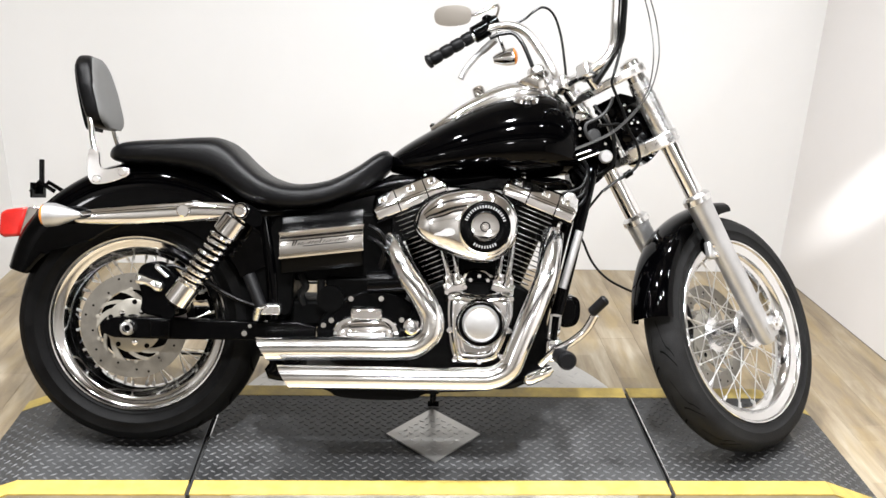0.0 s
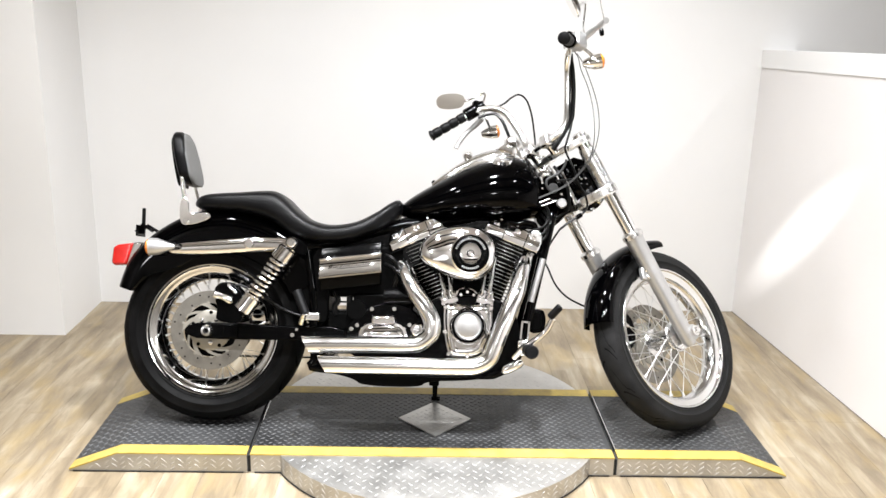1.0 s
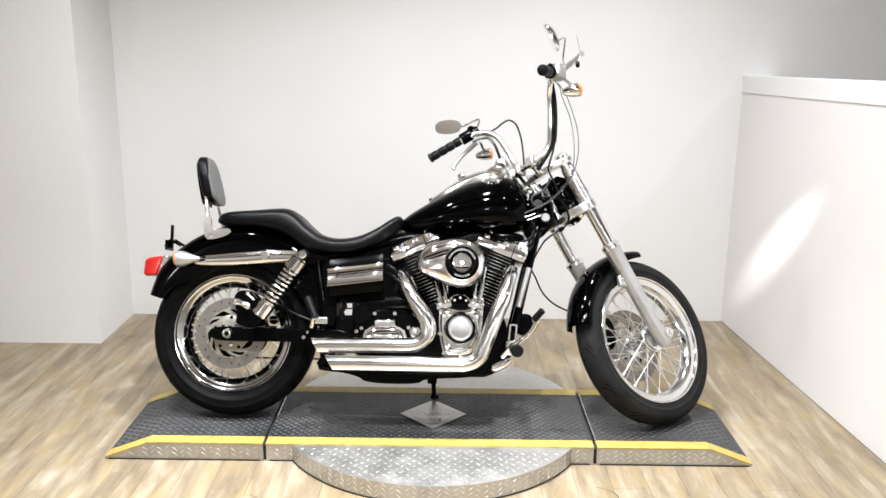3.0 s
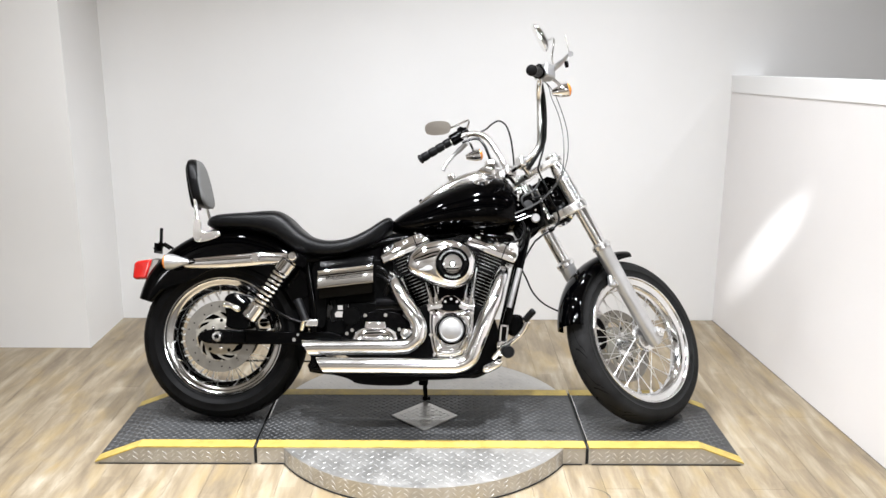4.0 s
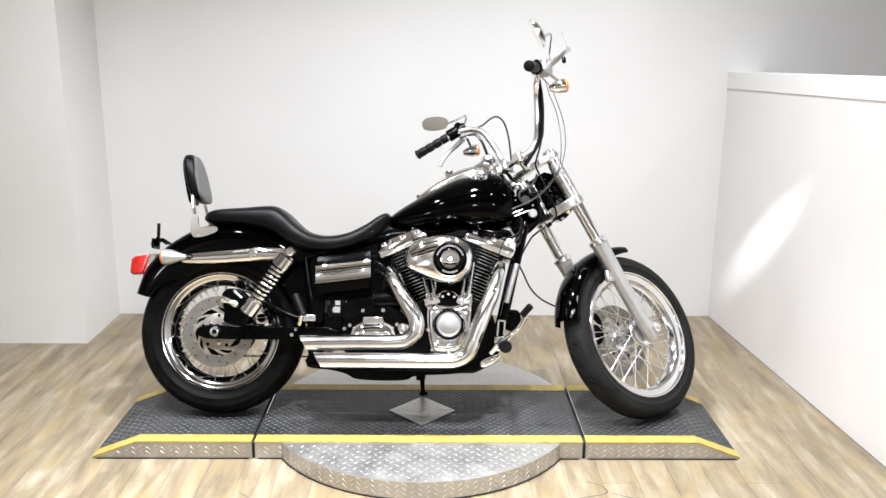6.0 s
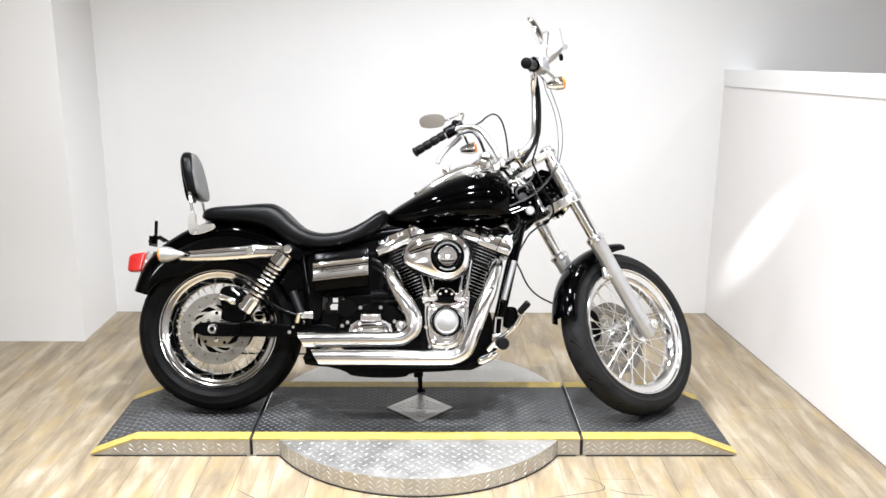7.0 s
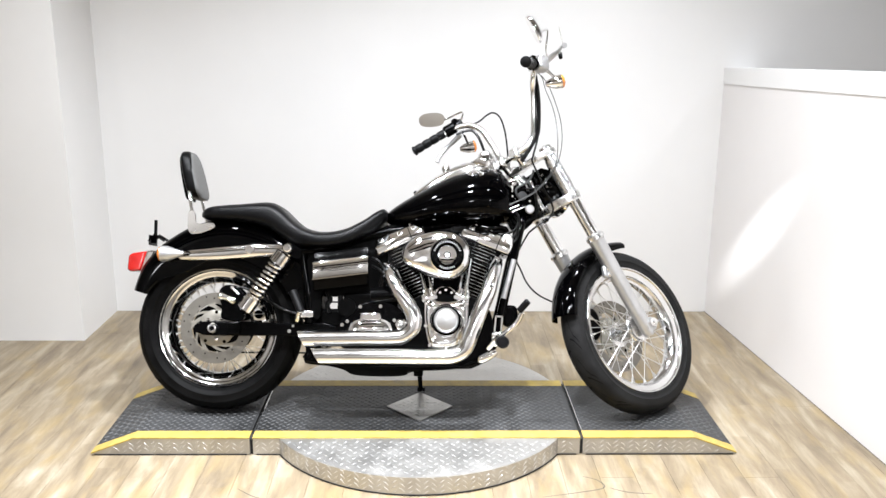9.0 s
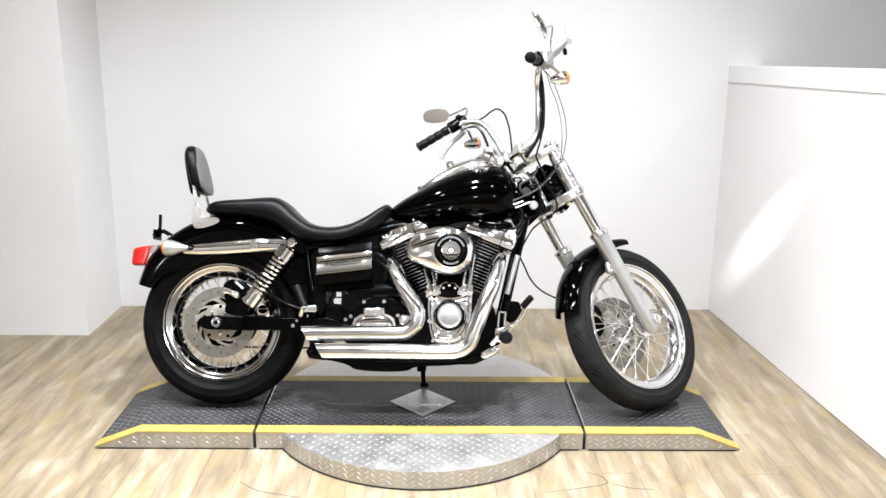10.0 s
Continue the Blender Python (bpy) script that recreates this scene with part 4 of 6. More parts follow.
for s in (-1, 1):
    pts = []
    for i in range(2, 59):
        x = -0.070 + 0.725 * i / 60
        zt, zb, w = curve_at(SEAT, x)
        pts.append(V(x, s * w * 0.86, zt - (zt - zb) * 0.17))
    part("welt", tube(pts, 0.0022, 6), VINYL, seat, "stitched seam of the seat")

# tank
TANK = [(0.642, 0.775, 0.745, 0.045), (0.66, 0.795, 0.738, 0.070), (0.722, 0.838, 0.732, 0.105), (0.812, 0.890, 0.730, 0.135), (0.887, 0.928, 0.731, 0.150), (0.963, 0.953, 0.733, 0.158), (1.03, 0.965, 0.735, 0.158), (1.075, 0.962, 0.738, 0.150), (1.11, 0.944, 0.742, 0.135), (1.14, 0.902, 0.75, 0.108), (1.158, 0.845, 0.77, 0.07), (1.162, 0.82, 0.79, 0.045)]
rings = []
for i in range(57):
    x = 0.642 + 0.52 * (i / 56)
    zt, zb, w = curve_at(TANK, x)
    ring = []
    for j in range(40):
        a = 2 * math.pi * j / 40
        ca, sa = math.cos(a), math.sin(a)
        zm = zb + (zt - zb) * 0.40
        h = zt - zm if sa > 0 else zm - zb
        ring.append((x, w * math.copysign(abs(ca) ** 0.9, ca), zm + h * math.copysign(abs(sa) ** (0.94 if sa > 0 else 0.75), sa)))
    rings.append(ring)
tank = bp("fuel_tank", loft(rings), PAINT, "glossy black teardrop fuel tank", smooth=70)
mod = tank.modifiers.new("smooth", "SMOOTH")
mod.iterations = 10
mod = tank.modifiers.new("round", "SUBSURF")
mod.levels = mod.render_levels = 2
# console with instrument
CONS = [(0.755, 0.012, 0.014), (0.80, 0.024, 0.030), (0.87, 0.034, 0.040), (0.93, 0.042, 0.048), (0.98, 0.040, 0.052), (1.04, 0.026, 0.042), (1.085, 0.006, 0.02)]
rings = []
for i in range(25):
    x = 0.755 + 0.33 * i / 24
    h, w = curve_at(CONS, x)
    h *= 0.85
    z0 = curve_at(TANK, x)[0]
    rings.append([(x, w * math.cos(math.pi * j / 14), z0 - 0.012 + (h + 0.012) * math.sin(math.pi * j / 14) ** 0.7) for j in range(15)])
cons = bp("tank_console", loft(rings), PIPECHROME, "chromed tank console with round instrument")
tilt = V(-0.42, 0, 0.91).normalized()
gauge = part("instrument", lathe([(0, -0.02), (0.044, -0.02), (0.052, 0.0), (0.052, 0.018), (0.048, 0.022), (0.045, 0.017), (0, 0.017)], (1.030, 0, 0.990), tilt, 40), CHROME, cons, "round speedometer")
part("dial", lathe([(0, 0.0176), (0.044, 0.0176), (0.044, 0.0185), (0, 0.0185)], (1.030, 0, 0.990), tilt, 40), WHITE_PLASTIC, gauge, "pale dial")
part("instrument_pod", tube([(1.066, 0.0, 0.950), (1.056, 0.0, 0.972), (1.034, 0.0, 1.026), (1.029, 0.0, 1.036)], [0.030, 0.030, 0.027, 0.018], 28), BARCHROME, cons, "chromed pod")
part("ignition_switch", lathe([(0, 0), (0.018, 0), (0.018, 0.018), (0.013, 0.024), (0, 0.024)], (0.885, 0, 0.955), tilt, 24), CHROME, cons)
for y, nm in ((-0.085, "fuel_cap"), (0.085, "fuel_gauge")):
    bp(nm, lathe([(0, 0.0), (0.034, 0.0), (0.036, 0.006), (0.030, 0.014), (0, 0.016)], (1.0, y, 0.928), (0, y * 4.2, 0.93), 32), CHROME, "chromed fuel cap")
part("console_screw", lathe([(0, 0), (0.008, 0), (0.008, 0.008), (0, 0.012)], (0.762, 0, 0.866), tilt, 12), BLACK, cons)

# ---- engine ----
bp("crankcase", slab(rounded([(0.70, 0.225), (0.69, 0.33), (0.735, 0.43), (0.80, 0.468), (0.97, 0.468), (1.055, 0.42), (1.07, 0.30), (1.03, 0.205), (0.85, 0.185)], 2), -0.150, 0.15), MATT, "black engine crankcase", bevel=0.006)


def cylinder(base, lean):
    """One finned cylinder with its head, standing on base and leaning in the bike's plane."""
    m = Matrix.Translation((base[0], 0, base[1])) @ pose(0, 0, 0, 0, lean)
    cyl = bp("cylinder", bar((0, 0, 0), (0, 0, 0.155), 0.054, 32), BLACK, "black finned cylinder", None, m)
    first = None
    for k in range(11):
        z = 0.022 + k * 0.0132
        w = 0.070 + 0.014 * min(1, k / 5)
        if first is None:
            fin_poly = rounded([(-1, -1), (1, -1), (1, 1), (-1, 1)], 3)
            bm = bmesh.new()
            a = [bm.verts.new((x, y, -0.0012)) for x, y in fin_poly]
            b = [bm.verts.new((x, y, 0.0012)) for x, y in fin_poly]
            f0, f1 = bm.faces.new(a[::-1]), bm.faces.new(b)
            for i in range(len(a)):
                j = (i + 1) % len(a)
                bm.faces.new((a[i], a[j], b[j], b[i])).material_index = 1
            first = part("cooling_fin", bm, [BLACK, FIN_EDGE], cyl, "", Matrix.Translation((0, 0, z)) @ Matrix.Diagonal((w, 0.088, 1, 1)), 30)
        else:
            share(first, "cooling_fin", cyl, Matrix.Translation((0, 0, z)) @ Matrix.Diagonal((w, 0.088, 1, 1)))
    for k in range(5):
        share(first, "cooling_fin", cyl, Matrix.Translation((0, 0, 0.171 + k * 0.0125)) @ Matrix.Diagonal((0.088 + 0.004 * (k % 2), 0.098, 1, 1)))
    part("head", boxm((-0.07, -0.085, 0.155), (0.07, 0.085, 0.225)), BLACK, cyl, "black cylinder head")
    rb = part("rocker_box", loft([[(-0.100, -0.112, 0.224), (0.100, -0.112, 0.224), (0.100, 0.10, 0.224), (-0.100, 0.10, 0.224)],
                                  [(-0.102, -0.114, 0.256), (0.102, -0.114, 0.256), (0.102, 0.10, 0.256), (-0.102, 0.10, 0.256)],
                                  [(-0.080, -0.088, 0.293), (0.080, -0.088, 0.293), (0.080, 0.080, 0.293), (-0.080, 0.080, 0.293)]]), CHROME, cyl, "chromed rocker box", bevel=0.008)
    part("rocker_gasket", boxm((-0.101, -0.1132, 0.2225), (0.101, 0.102, 0.2262)), BLACK, rb)
    for rx in (-0.034, 0.045):
        part("rocker_seam", slab([(-0.1146, 0.229), (-0.1146, 0.2565), (-0.0895, 0.2925), (-0.0885, 0.2915), (-0.112, 0.256), (-0.112, 0.229)], rx, rx + 0.003, Matrix.Rotation(radians(90), 4, "Z") @ Matrix.Diagonal((1, -1, 1, 1))), BLACK, rb)
    slope = Matrix.Translation((0, -0.1015, 0.2745)) @ Matrix.Rotation(radians(55), 4, "X")
    for bx in (-0.068, 0.010, 0.068):
        part("bolt_recess", boxm((bx - 0.0105, -0.008, -0.001), (bx + 0.0105, 0.008, 0.0012), slope), POLISHED, rb, bevel=0.0015)
        bolt(rb, tuple(slope @ V(bx, 0, 0.001)), 0.0062, 0.006, tuple(slope.to_3x3() @ V(0, 0, 1)))
    for bx in (-0.06, 0.0, 0.06):
        bolt(rb, (bx, -0.070, 0.292), 0.009, 0.007, (0, 0, 1))
    return cyl, m


cylinder((0.800, 0.440), -22.5)
cylinder((0.950, 0.440), 21.0)
# pushrod tubes
for x0, x1, z1 in ((0.812, 0.776, 0.60), (0.836, 0.812, 0.58), (0.932, 0.948, 0.58), (0.956, 0.978, 0.60)):
    tubeob = bp("pushrod_tube", bar((x0, -0.140, 0.452), (x1, -0.104, z1), 0.0070, 14), POLISHED, "bright pushrod tube")
    part("collar", bar((x0, -0.140, 0.452), (x0 + (x1 - x0) * 0.20, -0.133, 0.452 + (z1 - 0.452) * 0.20), 0.0115, 14), CHROME, tubeob)
for xc, lean in ((0.822, -17), (0.944, 17)):
    tip = Matrix.Translation((xc, -0.148, 0.452)) @ Matrix.Rotation(radians(lean), 4, "Y")
    lb = bp("lifter_block", boxm((-0.029, -0.022, -0.016), (0.029, 0.022, 0.006), tip), CHROME, "chromed lifter block", bevel=0.004)
    part("block_gasket", boxm((-0.030, -0.0225, -0.0205), (0.030, 0.022, -0.0165), tip), BLACK, lb)
    part("block_foot", boxm((-0.031, -0.028, -0.036), (0.031, 0.022, -0.021), tip), CHROME, lb, bevel=0.005)
    for bx in (-0.024, 0.024):
        bolt(lb, tuple(tip @ V(bx, -0.020, -0.006)), 0.0065, 0.007)
        bolt(lb, tuple(tip @ V(bx, -0.012, 0.006)), 0.0060, 0.008, tuple(tip.to_3x3() @ V(0, 0, 1)))
        bolt(lb, tuple(tip @ V(bx * 0.9, -0.028, -0.029)), 0.0070, 0.006)
    for bx in (-0.013, 0.013):
        part("tube_base", lathe([(0, 0), (0.0125, 0), (0.0125, 0.010), (0.0095, 0.016), (0.0095, 0.026), (0, 0.026)], tuple(tip @ V(bx, 0.0, 0.006)), tuple(tip.to_3x3() @ V(0, 0, 1)), 16), CHROME, lb)
# cam cover
COVER = [(0.800, 0.425), (0.812, 0.446), (0.87, 0.436), (0.905, 0.436), (0.962, 0.448), (0.974, 0.42), (0.970, 0.36), (0.946, 0.290), (0.926, 0.260), (0.838, 0.256), (0.818, 0.268), (0.804, 0.34)]
cc = bp("cam_cover", loft([[(0.886 + (x - 0.886) * k, y, 0.362 + (z - 0.362) * k) for x, z in rounded(COVER, 2)] for k, y in ((1.0, -0.140), (1.0, -0.176), (0.985, -0.182), (0.955, -0.186), (0.90, -0.187), (0.875, -0.190), (0.85, -0.1955), (0.80, -0.1985), (0.68, -0.200))]), CHROME, "chromed cam cover", smooth=40)
part("cam_rim", lathe([(0.044, 0.0), (0.064, 0.0), (0.061, 0.012), (0.055, 0.02), (0.044, 0.02)], (0.886, -0.193, 0.365), (0, -1, 0), 48, True), CHROME, cc)
part("cover_recess", lathe([(0.0458, 0.0), (0.0548, 0.0), (0.0548, 0.0212), (0.0458, 0.0212)], (0.886, -0.193, 0.365), (0, -1, 0), 48, True), BLACK, cc, "dark recess round the cover plate")
part("points_cover", lathe([(0, 0.0), (0.0455, 0.0), (0.0465, 0.022), (0.043, 0.030), (0.038, 0.0285), (0.035, 0.030), (0, 0.030)], (0.886, -0.195, 0.367), (0, -1, 0), 48), SATIN, cc, "round satin cover plate")
for k in (0.74, 0.62):
    low_half = [(0.886 + (x - 0.886) * k, 0.350 + (z - 0.350) * (k + 0.04)) for x, z in rounded(COVER, 2) if z < 0.352]
    part("cover_rib", tube([(x, -0.1995, z) for x, z in low_half], 0.0032, 8), CHROME, cc)
for bx, bz in ((0.808, 0.43), (0.966, 0.43), (0.806, 0.345), (0.964, 0.345), (0.822, 0.268), (0.945, 0.276), (0.886, 0.262)):
    bolt(cc, (0.886 + (bx - 0.886) * 0.97, -0.184, 0.362 + (bz - 0.362) * 0.96), 0.0075, 0.008)

# air cleaner
AIR = [(0.716, 0.612), (0.728, 0.648), (0.772, 0.684), (0.83, 0.700), (0.885, 0.704), (0.935, 0.690), (0.966, 0.655), (0.976, 0.612), (0.968, 0.568), (0.938, 0.532), (0.892, 0.514), (0.84, 0.524), (0.785, 0.545), (0.742, 0.566), (0.722, 0.588)]
AIR_C = (0.875, 0.608)


def air_ring(k, y):
    return [(AIR_C[0] + (x - AIR_C[0]) * k, y, AIR_C[1] + (z - AIR_C[1]) * k) for x, z in rounded(AIR, 2)]


air = bp("air_cleaner", loft([air_ring(k, y) for k, y in ((0.99, -0.165), (1.0, -0.172), (1.0, -0.196), (0.99, -0.206), (0.965, -0.214), (0.93, -0.220), (0.88, -0.2255), (0.81, -0.230), (0.70, -0.235), (0.55, -0.2385), (0.35, -0.2400))]), CHROME, "chromed teardrop air cleaner cover", smooth=60)
part("insert_collar", lathe([(0.0, 0.0), (0.074, -0.002), (0.0705, 0.0), (0.0685, 0.004), (0.066, 0.0055), (0.0, 0.0055)], (0.888, -0.2345, 0.607), (0, -1, 0), 64), CHROME, air)
part("crease", tube(smooth_path([(0.752, -0.2225, 0.636), (0.780, -0.2275, 0.650), (0.810, -0.2310, 0.659), (0.836, -0.2325, 0.664)], 5), [0.0012] * 3 + [0.0030] * 10 + [0.0015] * 3, 8), CHROME, air)
part("crease", tube(smooth_path([(0.745, -0.2215, 0.578), (0.785, -0.2265, 0.562), (0.835, -0.2290, 0.552), (0.890, -0.2260, 0.540)], 5), [0.0012] * 3 + [0.0026] * 10 + [0.0012] * 3, 8), CHROME, air)
part("backing_plate", slab([(0.86 + (x - 0.86) * 1.03, 0.61 + (z - 0.61) * 1.03) for x, z in rounded(AIR, 2)], -0.168, -0.150), BLACK, air, "black backing plate")
ins = part("insert_ring", lathe([(0.034, 0.002), (0.060, 0.002), (0.061, 0.006), (0.058, 0.0085), (0.040, 0.0085), (0.034, 0.006)], (0.888, -0.238, 0.608), (0, -1, 0), 64, True), BLACK, air, "black ring with silver marks")
part("insert_rim", lathe([(0.0605, 0.0), (0.066, 0.0), (0.066, 0.006), (0.0625, 0.009), (0.0605, 0.006)], (0.888, -0.238, 0.608), (0, -1, 0), 64, True), CHROME, air)
part("medallion", lathe([(0, 0.0), (0.0385, 0.0), (0.0385, 0.006), (0.035, 0.008), (0.030, 0.0065), (0, 0.0065)], (0.888, -0.238, 0.608), (0, -1, 0), 48), CHROME, air, "silver medallion")
bolt(air, (0.888, -0.2445, 0.608), 0.0075, 0.006)
mark = None
for k in range(46):
    a = 2 * math.pi * (k + 0.5) / 46
    deg = math.degrees(a)
    if not (18 < deg < 162 or 232 < deg < 308):
        continue
    m4 = Matrix.Translation((0.888 + 0.0495 * math.cos(a), -0.2472, 0.608 + 0.0495 * math.sin(a))) @ Matrix.Rotation(-a, 4, "Y")
    if mark is None:
        mark = part("silver_mark", boxm((-0.0034, -0.0005, -0.0014), (0.0034, 0.0005, 0.0014)), SATIN, ins, "", m4, 0)
    else:
        share(mark, "silver_mark", ins, m4)
part("medallion_ring", lathe([(0.0095, 0.0), (0.0125, 0.0), (0.0125, 0.0016), (0.0095, 0.0016)], (0.888, -0.2447, 0.608), (0, -1, 0), 32, True), BLACK, ins)
part("medallion_bead", lathe([(0.0335, 0.0), (0.0375, 0.0), (0.0355, 0.0026)], (0.888, -0.2450, 0.608), (0, -1, 0), 48, True), CHROME, ins)
part("flank_emblem", slab(rounded([(0.758, 0.585), (0.778, 0.592), (0.795, 0.604), (0.815, 0.600), (0.815, 0.586), (0.79, 0.582)], 1), -0.2405, -0.2365), SATIN, air, "raised silver emblem")

# gearbox and covers
gb = bp("gearbox", slab(rounded([(0.47, 0.235), (0.475, 0.37), (0.55, 0.425), (0.70, 0.43), (0.735, 0.36), (0.735, 0.235)], 2), -0.135, 0.14), MATT, "black gearbox casing", bevel=0.006)
ARCH = rounded([(0.512, 0.300), (0.514, 0.334), (0.530, 0.360), (0.562, 0.372), (0.640, 0.374), (0.670, 0.362), (0.686, 0.336), (0.688, 0.300)], 2)
sc = part("side_cover", loft([[(0.60 + (x - 0.60) * k, y, 0.300 + (z - 0.300) * k) for x, z in ARCH] for k, y in ((1.0, -0.136), (1.0, -0.148), (0.96, -0.153), (0.86, -0.1535), (0.83, -0.157), (0.80, -0.164), (0.72, -0.167))]), CHROME, gb, "chromed gearbox side cover", smooth=35)
part("cover_step", boxm((0.5605, -0.168, 0.362), (0.6415, -0.150, 0.3925)), CHROME, sc, bevel=0.006)
part("cover_step", boxm((0.550, -0.1705, 0.318), (0.652, -0.162, 0.338)), CHROME, sc, bevel=0.004)
for bx, bz in ((0.5597, 0.4147), (0.6364, 0.4164), (0.511, 0.3586), (0.4914, 0.3458), (0.6897, 0.3633)):
    bolt(gb, (bx, -0.140, bz), 0.0085, 0.009)
for bx in (0.571, 0.632):
    bolt(gb, (bx, -0.168, 0.384), 0.0072, 0.006)
bolt(gb, (0.7154, -0.150, 0.3479), 0.0215, 0.012, name="round_cap")
bolt(gb, (0.7154, -0.160, 0.3479), 0.013, 0.006, name="cap_centre", material=POLISHED)
part("black_shoulder", slab(rounded([(0.530, 0.385), (0.565, 0.434), (0.680, 0.434), (0.725, 0.385), (0.742, 0.345), (0.735, 0.30), (0.478, 0.30), (0.470, 0.345)], 1), -0.140, -0.120), BLACK, gb, bevel=0.004)
bp("starter_motor", bar((0.60, -0.12, 0.455), (0.73, -0.12, 0.462), 0.034, 24), BLACK, "black starter motor")
bp("starter_bracket", boxm((0.60, -0.145, 0.448), (0.69, -0.12, 0.475)), POLISHED, "bright bracket", bevel=0.004)
bp("oil_pan", slab(rounded([(0.40, 0.195), (0.40, 0.235), (0.98, 0.235), (0.98, 0.19), (0.90, 0.175), (0.75, 0.17), (0.73, 0.148), (0.53, 0.15), (0.50, 0.175)], 2), -0.12, 0.12), MATT, "black oil pan", bevel=0.006)
# battery and electrics box
def barrel(z0, z1, x0, x1, out, y_in):
    """A band of the side box: bulged in height, its ends rounded."""
    rings = []
    for k in range(13):
        f = k / 12
        x = x0 + (x1 - x0) * f
        e = 1 - 0.10 * abs(2 * f - 1) ** 6
        ring = []
        for j in range(13):
            z = z0 + (z1 - z0) * j / 12
            bulge = 1 - ((z - 0.555) / 0.098) ** 2
            ring.append((x, -(0.128 + (0.046 * bulge + out) * e), z + (x - 0.48) * 0.125))
        ring += [(x, y_in, z1 + (x - 0.48) * 0.125), (x, y_in, z0 + (x - 0.48) * 0.125)]
        rings.append(ring)
    return loft(rings)


eb = bp("side_box", barrel(0.485, 0.630, 0.382, 0.588, 0.0, 0.13), BLACK, "black barrel-shaped side box with chrome band", bevel=0.003)
band = part("chrome_band", barrel(0.526, 0.5925, 0.380, 0.589, 0.006, -0.12), CHROME, eb, "chromed band with raised script", bevel=0.002)
part("band_lip", barrel(0.5262, 0.5312, 0.3792, 0.5898, 0.0092, -0.12), CHROME, band)
part("band_lip", barrel(0.5875, 0.5922, 0.3792, 0.5898, 0.0086, -0.12), CHROME, band)
# raised script as slanted strokes over an underline
rng = random.Random(3)
x = 0.412
while x < 0.552:
    h = 0.014 if x < 0.42 or 0.480 < x < 0.487 else rng.uniform(0.005, 0.009)
    z = 0.556 + (x - 0.48) * 0.125
    part("script_stroke", loft([[(x + k * 0.006, -0.1832, z + h * k), (x + k * 0.006 + 0.0018, -0.1832, z + h * k), (x + k * 0.006 + 0.0018, -0.176, z + h * k), (x + k * 0.006, -0.176, z + h * k)] for k in (0, 1)]), MATT, band, smooth=0)
    x += rng.uniform(0.0055, 0.0085)
part("script_underline", loft([[(x, -0.1828, 0.5515 + (x - 0.48) * 0.125), (x, -0.176, 0.5515 + (x - 0.48) * 0.125), (x, -0.176, 0.5535 + (x - 0.48) * 0.125), (x, -0.1828, 0.5535 + (x - 0.48) * 0.125)] for x in (0.440, 0.548)]), BLACK, band, smooth=0)
bp("backbone", slab([(0.30, 0.60), (0.30, 0.655), (0.50, 0.65), (0.655, 0.735), (1.10, 0.738), (1.13, 0.705), (0.90, 0.70), (0.80, 0.705), (0.66, 0.655), (0.60, 0.60)], -0.062, 0.062), BLACK, "black frame backbone under seat and tank", bevel=0.006)
bp("inner_fender", slab(rounded([(0.30, 0.40), (0.285, 0.56), (0.31, 0.64), (0.40, 0.64), (0.405, 0.45), (0.405, 0.36), (0.36, 0.34)], 2), -0.098, 0.098), MATT, "black inner fender", bevel=0.004)
bp("gearbox_top", boxm((0.492, -0.115, 0.40), (0.70, 0.11, 0.467)), MATT, "black gearbox top", bevel=0.008)
bp("inner_tray", boxm((0.41, -0.09, 0.452), (0.66, 0.11, 0.63)), MATT, "black battery tray", bevel=0.006)
bp("swingarm_pivot", boxm((0.40, -0.10, 0.335), (0.50, 0.10, 0.404)), MATT, "black swingarm pivot casting", bevel=0.010)
bp("vent_hose", tube(smooth_path([(0.428, -0.10, 0.47), (0.440, -0.105, 0.44), (0.428, -0.10, 0.42), (0.436, -0.10, 0.39)], 5), 0.010, 8), CABLE, "black hose")
# The lower block is added to keep the space between the cylinders dark.
bp("carburettor_body", joined(boxm((0.84, -0.15, 0.53), (0.93, 0.06, 0.66)), boxm((0.835, -0.085, 0.455), (0.935, 0.06, 0.535))), MATT, "black throttle body and added dark block between the cylinders", bevel=0.01)
inj = bp("intake_manifold", bar((0.80, -0.03, 0.565), (0.965, -0.03, 0.565), 0.026, 24), SATIN, "dull silver intake manifold")
part("clamp_band", bar((0.828, -0.03, 0.565), (0.838, -0.03, 0.565), 0.029, 24), POLISHED, inj)
part("clamp_band", bar((0.930, -0.03, 0.565), (0.940, -0.03, 0.565), 0.029, 24), POLISHED, inj)
bp("oil_line", tube(smooth_path([(0.842, -0.128, 0.452), (0.850, -0.125, 0.480), (0.868, -0.120, 0.492), (0.900, -0.120, 0.490), (0.920, -0.125, 0.474)], 5), 0.0045, 8), CHROME, "chromed oil line")
for bx, bz in ((0.862, 0.470), (0.884, 0.480), (0.906, 0.470)):
    bolt(bike, (bx, -0.150, bz), 0.0060, 0.008)
for k in range(2):
    bp("wiring_loom", tube(smooth_path([(0.60, -0.13 + 0.01 * k, 0.60 - 0.03 * k), (0.63, -0.15, 0.585 - 0.03 * k), (0.645, -0.14, 0.55 - 0.02 * k), (0.63, -0.12, 0.50 - 0.02 * k)], 5), 0.006, 8), CABLE, "black cable loop")
# Black tube added to cover part of the bright gap beside the gearbox.
bp("wiring_loom", tube([(0.479, -0.100, 0.457), (0.480, -0.100, 0.392)], 0.011, 10), CABLE, "black tube added to narrow the gap beside the gearbox")
